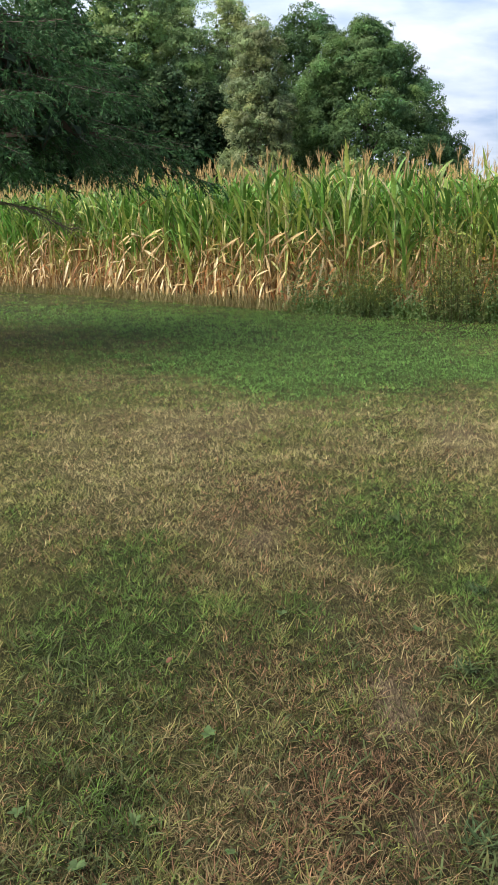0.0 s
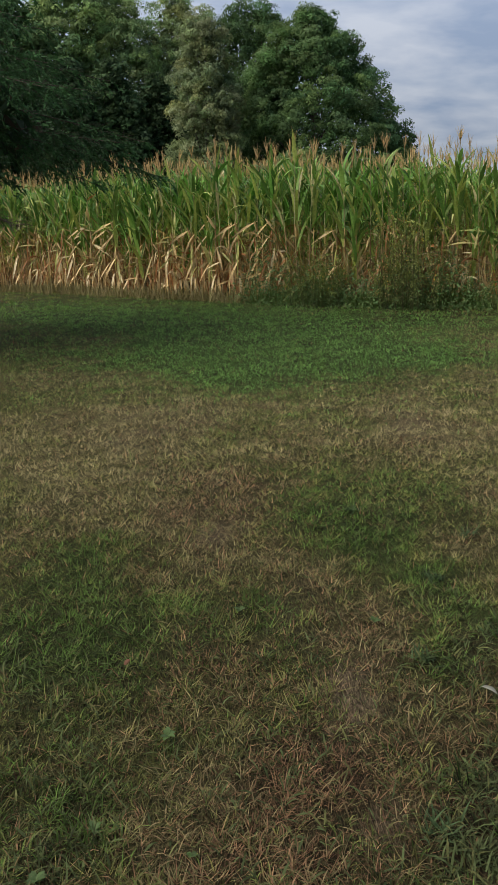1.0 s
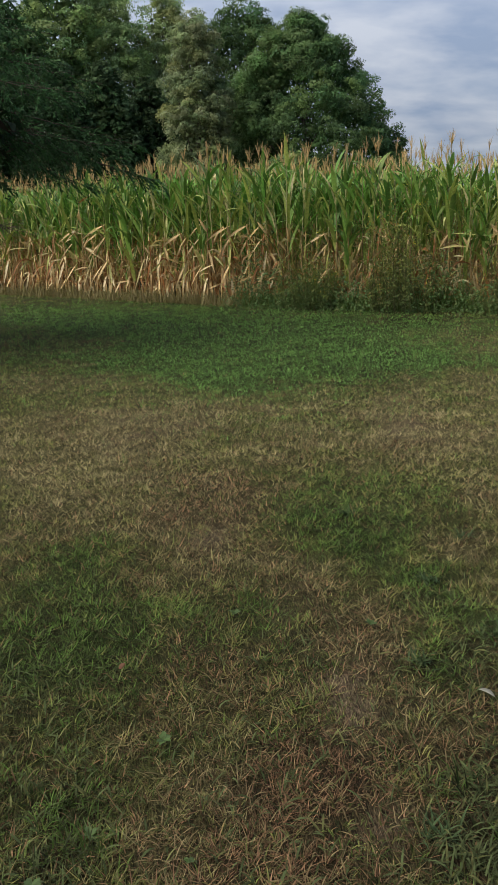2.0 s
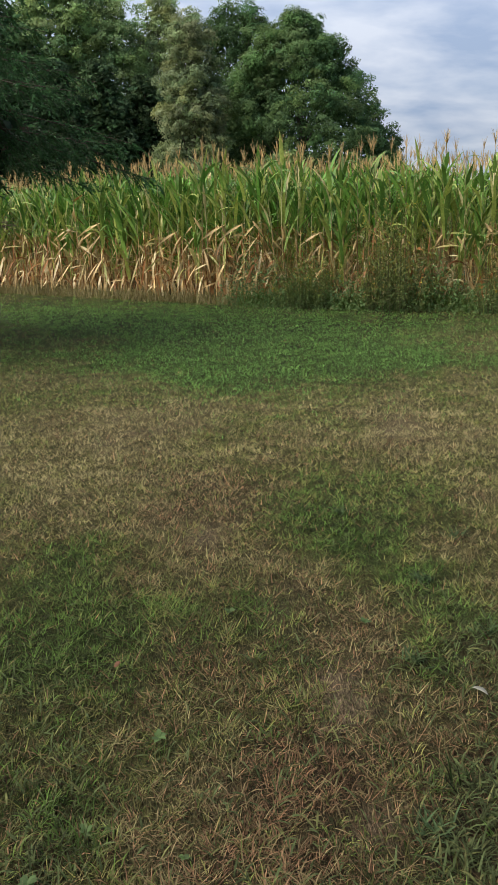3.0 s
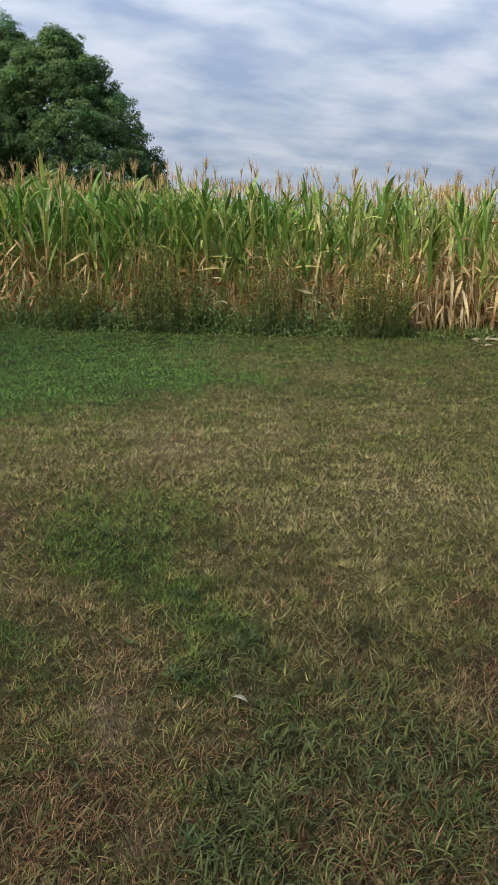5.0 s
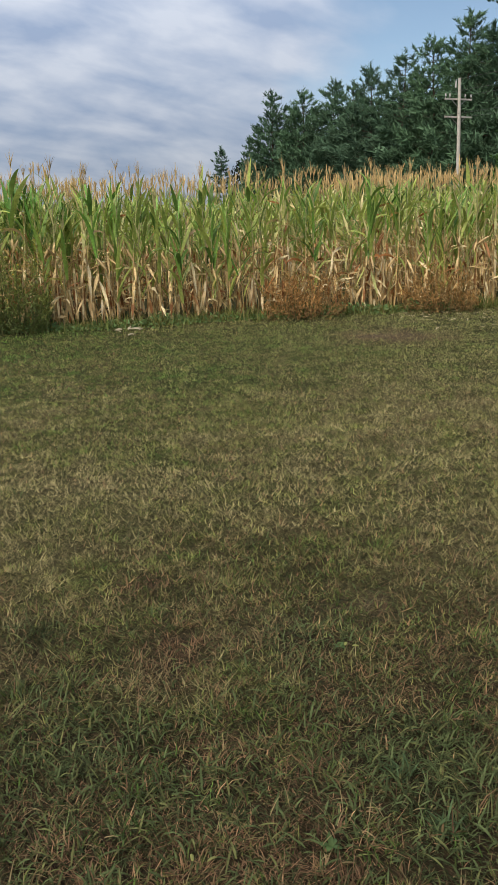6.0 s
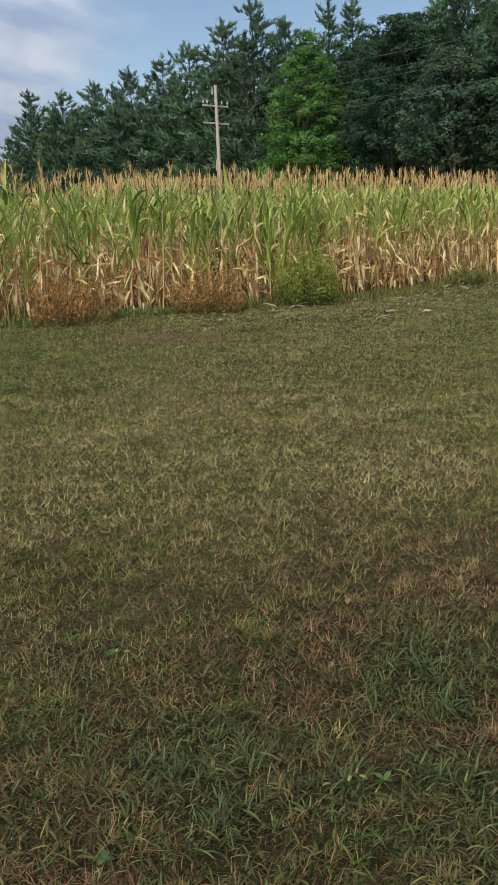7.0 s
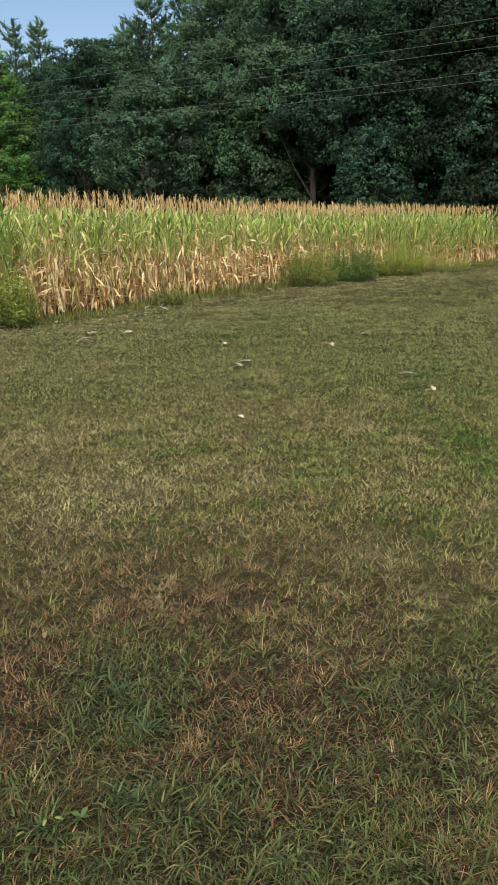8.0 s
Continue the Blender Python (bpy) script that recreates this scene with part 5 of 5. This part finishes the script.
# ---- weeds along the corn ----
def bush(x, y, height, radius, seed, leaf_col, flower_col, label, flowers=200, stems=70, per=26):
    r = np.random.default_rng(seed)
    thing = empty("weed_bush", pose(x, y, float(relief(np.array([x]), np.array([y]))[0])))
    az, rad = r.uniform(0, 6.28, stems), np.sqrt(r.random(stems)) * radius
    foot = np.stack([np.cos(az) * rad * 0.8, np.sin(az) * rad * 0.8, np.full(stems, -0.02)], 1)
    tip = np.stack([np.cos(az) * rad * 1.05, np.sin(az) * rad * 1.05, height * (1 - 0.40 * (rad / radius) ** 2) * r.uniform(0.32, 1.2, stems)], 1)
    v, f, c = tubes(foot, tip, np.full(stems, 0.006), np.full(stems, 0.002), np.tile([[0.12, 0.13, 0.05]], (stems, 1)), 3)
    stems_mesh = (v, f, c)
    own = np.repeat(np.arange(stems), int(per * 1.7))
    n = len(own)
    t = r.uniform(0.08, 1.0, n)
    p = foot[own] + (tip - foot)[own] * t[:, None] + r.normal(0, 0.035, (n, 3))
    ln = r.uniform(0.04, 0.10, n)
    a = np.stack([r.normal(0, 0.8, n), r.normal(0, 0.8, n), r.uniform(0.2, 1.4, n)], 1)
    tone = np.array(leaf_col) * r.uniform(0.6, 1.4, (n, 1)) * (0.75 + np.array([0.7, 0.45, 0.2]) * t[:, None])
    v, f, c = cards(p + unit(a) * 0.04, r.normal(0, 0.7, (n, 3)) + np.array([0, 0, 0.5]), a, ln, ln * r.uniform(0.2, 0.36, n), tone)
    v, f, c = joined((v, f, c), stems_mesh)
    link_mesh("foliage", v, f, M_WEED, c, thing)
    if flowers:
        own = r.integers(0, stems, flowers)
        p = tip[own] + r.normal(0, 0.035, (flowers, 3))
        ln = r.uniform(0.02, 0.045, flowers)
        v, f, c = cards(p, r.normal(0, 0.6, (flowers, 3)) + np.array([0, 0, 1]), r.normal(0, 1, (flowers, 3)), ln, ln * 0.8, np.array(flower_col) * r.uniform(0.6, 1.3, (flowers, 1)))
        tagged(link_mesh("bloom", v, f, M_WEED, c, thing), kind="stuff")
    return tagged(thing, label, "weed bush", "weeds along the corn")


YELLOW = (0.50, 0.38, 0.05)
bush(14.8, 7.75, 1.05, 0.62, 1, (0.21, 0.31, 0.085), (0.42, 0.40, 0.10), "round green weed bush with yellowing tops before the corn", 500, 150, 34)
bush(26.6, 3.9, 1.05, 0.9, 2, (0.19, 0.27, 0.08), YELLOW, "bushy green weeds at the corn's edge", 220, 160, 50)
bush(28.9, 2.8, 1.12, 0.85, 3, (0.11, 0.20, 0.06), YELLOW, "dark green weed bush at the corn's edge", 60, 160, 50)
bush(31.9, 1.4, 1.05, 0.85, 4, (0.20, 0.29, 0.08), YELLOW, "pale green weed bush at the corn's edge", 200, 160, 50)
bush(34.6, 0.0, 0.8, 1.2, 5, (0.27, 0.33, 0.12), YELLOW, "yellow-green weeds at the corn's edge", 200, 100, 28)
bush(6.95, 12.9, 1.6, 0.6, 6, (0.15, 0.21, 0.07), YELLOW, "tall green weed bush standing against the corn", 160, 70, 30)
bush(5.5, 14.0, 1.75, 0.6, 7, (0.16, 0.22, 0.08), YELLOW, "tall feathery green weeds against the corn", 120, 45, 26)
bush(3.9, 15.2, 2.0, 0.7, 8, (0.20, 0.27, 0.09), YELLOW, "tall green weeds with small yellow flowers", 160, 70, 34)
bush(2.4, 16.6, 1.25, 0.7, 9, (0.14, 0.21, 0.07), YELLOW, "green weeds with small yellow flowers", 140, 60, 28)
bush(13.0, 8.85, 0.8, 0.7, 10, (0.26, 0.185, 0.088), (0.2, 0.14, 0.06), "low brown dried weeds before the corn", 0, 70, 26)
bush(11.0, 10.3, 0.8, 0.8, 11, (0.27, 0.180, 0.085), (0.2, 0.14, 0.06), "low brown dried weeds before the corn", 0, 70, 26)
bush(19.6, 6.15, 0.5, 0.38, 12, (0.17, 0.22, 0.08), YELLOW, "small green weed at the foot of the corn", 0, 40, 26)


def edge_growth():
    """Rank grass and low leafy weeds along the foot of the corn."""
    r = np.random.default_rng(15)
    n = 26000
    s = r.uniform(4, _seg[-1] - 2, n)
    x, y, nx, ny = edge_at(s)
    off = r.normal(0.05, 0.22, n)
    x, y = x + nx * off, y + ny * off
    tall = 0.12 + 0.20 * vnoise(s * 0.8, s * 0) + 0.05 * (x < 1) + 0.28 * ((x > 1.2) & (x < 6.0)) * vnoise(s * 3, s * 0 + 5)
    d = np.where(x < 1.2, 0.85, np.where(x < 6, 0.2, 0.5)) + r.normal(0, 0.1, n)
    g = blades(x, y, tall * r.uniform(0.6, 1.4, n), r.uniform(0.008, 0.018, n), np.clip(r.normal(0.85, 0.4, n), 0, 1.4), r.uniform(0, 6.28, n), grass_colors(d, n, r))
    tagged(link_mesh("edge_grass", *g[:2], M_GRASS, g[2]), "rank uncut grass at the foot of the corn", "grass", kind="stuff")
    n = 15000
    s = np.r_[r.uniform(30.0, 40.5, 11500), r.uniform(40.5, 52, 3500)]
    s = np.interp(s, [30.0, 52.0], [float(np.interp(1.2, EDGE[:, 0], _seg)), float(np.interp(13.5, EDGE[:, 0], _seg))])
    x, y, nx, ny = edge_at(s)
    first = np.arange(n) < 11500
    off = np.where(first, r.normal(-0.1, 0.3, n), r.normal(-0.05, 0.15, n))
    hump = 0.15 + 0.55 * vnoise(s * 1.3, s * 0 + 3) + 0.6 * vnoise(s * 5, s * 0 + 9)
    z = r.uniform(0.0, 1.0, n) ** 1.7 * np.where(first, 1.25, 0.20) * hump * (0.4 + 1.0 * vnoise(s * 2.6, s * 0 + 17)) * np.clip(1.2 - np.abs(off) * 1.2, 0.2, 1)
    p = np.stack([x + nx * off, y + ny * off, z + 0.02], 1)
    ln = r.uniform(0.03, 0.09, n)
    tone = np.where(r.random((n, 1)) < 0.2, (0.20, 0.25, 0.10), (0.135, 0.230, 0.080)) * r.uniform(0.7, 1.35, (n, 1))
    v, f, c = cards(p, r.normal(0, 0.6, (n, 3)) + np.array([0, -0.2, 0.8]), r.normal(0, 1, (n, 3)), ln, ln * r.uniform(0.3, 0.6, n), tone)
    tagged(link_mesh("edge_weeds", v, f, M_WEED, c), "low dark leafy weeds at the foot of the corn", "weeds", kind="stuff")


edge_growth()


def straw_litter():
    """Pale clippings in thin lines along the corn, where the mower has blown them."""
    r = np.random.default_rng(19)
    n = 3000
    line = r.choice(4, n, p=[0.35, 0.3, 0.2, 0.15])
    s = r.uniform(float(np.interp(12.5, EDGE[:, 0], _seg)), float(np.interp(34, EDGE[:, 0], _seg)), n)
    keep = r.random(n) < np.clip(2.2 * fbm(s * 0.45, line * 7.0, 91, 3) - 0.5, 0, 1)
    s, line = s[keep], line[keep]
    n = len(s)
    x, y, nx, ny = edge_at(s)
    off = -np.array([0.7, 1.15, 1.9, 3.0])[line] + r.normal(0, 0.10, n)
    x, y = x + nx * off, y + ny * off
    p = np.stack([x, y, relief(x, y) + 0.035], 1)
    az = np.arctan2(nx, -ny) * -1 + r.normal(0, 0.7, n)
    v, f, c = ribbons(p, az, r.normal(0.02, 0.08, n), r.normal(0.0, 0.15, n), r.uniform(0.04, 0.20, n), r.uniform(0.008, 0.026, n), np.array([0.48, 0.42, 0.28]) * r.uniform(0.6, 1.2, (n, 1)), 3, r.normal(0, 0.4, n))
    tagged(link_mesh("straw_litter", v, f, M_HUSK, c), "thin lines of pale straw clippings on the lawn", "straw", kind="stuff")


straw_litter()


# ---- small things on the lawn ----
def tuft(x, y, seed, count, length, col, label):
    r = np.random.default_rng(seed)
    p = np.stack([r.normal(0, 0.02, count), r.normal(0, 0.02, count), np.full(count, -0.004)], 1)
    c = np.array(col) * r.uniform(0.7, 1.35, (count, 1))
    v, f, c = ribbons(p, r.uniform(0, 6.28, count), r.uniform(0.5, 1.2, count), r.uniform(0.4, 1.2, count), length * r.uniform(0.6, 1.2, count), np.full(count, 0.007), c, 5, fold=0.25)
    ob = link_mesh("grass_tuft", v, f, M_GRASS, c)
    ob.matrix_basis = pose(x, y, float(relief(np.array([x]), np.array([y]))[0]))
    return tagged(ob, label, "grass tuft", "coarse tufts in the lawn")


for i, (x, y) in enumerate(((1.83, 1.26), (2.02, 0.80), (2.15, 0.62), (0.58, 1.86), (0.82, 4.35), (1.3, 3.9), (1.0, 3.4), (2.7, 0.85), (2.5, 0.7), (1.72, 1.05), (0.78, 2.72), (1.1, 2.9))):
    tuft(x, y, 400 + i, 34, 0.072, (0.070, 0.112, 0.050), "coarse tuft of green grass standing out of the lawn")


def rosette(x, y, seed, leaves, size, col, label):
    r = np.random.default_rng(seed)
    az = np.arange(leaves) * 2.4 + r.normal(0, 0.2, leaves)
    p = np.tile([[0.0, 0.0, 0.012]], (leaves, 1))
    thing = empty("lawn_weed", pose(x, y, float(relief(np.array([x]), np.array([y]))[0]) + 0.006))
    for i in range(leaves):
        s = slice(i, i + 1)
        v, f, c = ribbons(p[s], az[s], np.array([r.uniform(0.3, 0.9)]), np.array([r.uniform(0.4, 0.9)]), np.array([size * 0.48 * r.uniform(0.7, 1.2)]), np.array([size * 0.28]),
                          np.array([col]) * r.uniform(0.8, 1.25), 6, fold=0.15, belly=0.6)
        link_mesh("leaf", v, f, M_WEED, c, thing, smooth=True)
    return tagged(thing, label, "weed", "broad-leaved weeds in the lawn")


for i, (x, y, n, s) in enumerate(((-0.12, 2.36, 8, 0.06), (-0.42, 1.78, 9, 0.055), (-0.35, 1.70, 6, 0.06), (0.66, 3.02, 7, 0.06), (2.25, 1.86, 6, 0.055), (-0.3, 1.95, 5, 0.05),
                                  (-0.62, 2.0, 5, 0.05), (2.06, 0.72, 6, 0.06), (1.46, 1.2, 5, 0.06), (0.15, 3.2, 8, 0.06), (-0.05, 1.82, 4, 0.045))):
    rosette(x, y, 500 + i, n, s, (0.072, 0.125, 0.040), "low broad-leaved weed growing in the lawn")


def fallen_leaf(x, y, turn, length, col, label, name="fallen_leaf", category="leaf", lift=0.035):
    r = np.random.default_rng(int(abs(x * 100 + y * 37)))
    v, f, c = ribbons(np.zeros((1, 3)), np.zeros(1), np.array([0.25]), np.array([0.6]), np.array([length]), np.array([length * 0.42]), np.array([col]), 8, np.array([r.normal(0, 0.5)]), fold=0.3, belly=0.45)
    ob = link_mesh(name, v, f, M_HUSK, c, smooth=True)
    ob.matrix_basis = pose(x, y, float(relief(np.array([x]), np.array([y]))[0]) + lift, 0, 0, turn)
    mod = ob.modifiers.new("thickness", "SOLIDIFY")
    mod.thickness = 0.0015
    return tagged(ob, label, category, "litter on the lawn")


fallen_leaf(0.90, 2.47, -60, 0.06, (0.34, 0.35, 0.30), "pale curled dry leaf lying in the grass")
fallen_leaf(2.98, 1.27, 20, 0.05, (0.24, 0.17, 0.10), "dry brown leaf lying in the grass")
fallen_leaf(-0.28, 2.78, 70, 0.045, (0.20, 0.10, 0.06), "small reddish dead leaf in the grass")
fallen_leaf(7.06, 1.44, 40, 0.10, (0.62, 0.60, 0.52), "pale dry leaf lying in the grass")


for x, y, turn in ((2.00, 0.80, 10), (2.03, 0.76, 80), (1.97, 0.84, 150), (2.06, 0.80, 200), (2.26, 1.84, 30), (2.29, 1.80, 120), (1.18, 1.40, 60), (1.23, 1.37, 170)):
    fallen_leaf(x, y, turn, 0.026, (0.27, 0.29, 0.10), "small yellow-green leaf lying in the grass", lift=0.028)


def husk(x, y, turn, length, seed, label):
    """A torn dry corn husk: a few pale strips from one end."""
    r = np.random.default_rng(seed)
    n = 4
    v, f, c = ribbons(np.tile([[0.0, 0.0, 0.015]], (n, 1)), r.normal(0, 0.35, n), r.uniform(0.05, 0.35, n), r.uniform(0.2, 0.8, n), length * r.uniform(0.7, 1.1, n), np.full(n, 0.05),
                      np.array([0.48, 0.43, 0.32]) * r.uniform(0.7, 1.15, (n, 1)), 7, r.normal(0, 0.6, n), fold=0.3)
    ob = link_mesh("corn_husk", v, f, M_HUSK, c, smooth=True)
    ob.matrix_basis = pose(x, y, float(relief(np.array([x]), np.array([y]))[0]) + 0.02, 0, 0, turn)
    return tagged(ob, label, "corn husk", "husks scattered on the lawn")


for i, (x, y, turn, ln) in enumerate(((14.0, 7.65, -30, 0.34), (13.95, 7.95, 70, 0.3), (15.35, 7.0, 10, 0.16), (12.45, 5.3, -50, 0.30), (13.4, 5.5, -20, 0.22), (13.6, 4.9, 30, 0.2),
                                      (12.05, 2.85, 10, 0.2), (10.24, 2.25, -60, 0.22), (11.82, 1.29, 20, 0.25), (13.28, 1.04, -70, 0.2), (9.94, 2.12, 40, 0.16), (18.4, 6.3, -20, 0.5),
                                      (19.3, 6.2, 5, 0.4), (17.9, 5.6, 60, 0.3), (16.6, 5.9, -10, 0.28), (8.1, 11.4, 10, 0.3), (7.9, 11.5, -40, 0.2), (7.6, 10.7, 0, 0.14), (8.47, -0.11, 30, 0.14), (9.5, 0.14, 80, 0.14), (24.5, 4.7, 20, 0.5))):
    husk(x, y, turn, ln, 600 + i, "torn pale dry corn husk lying on the lawn")
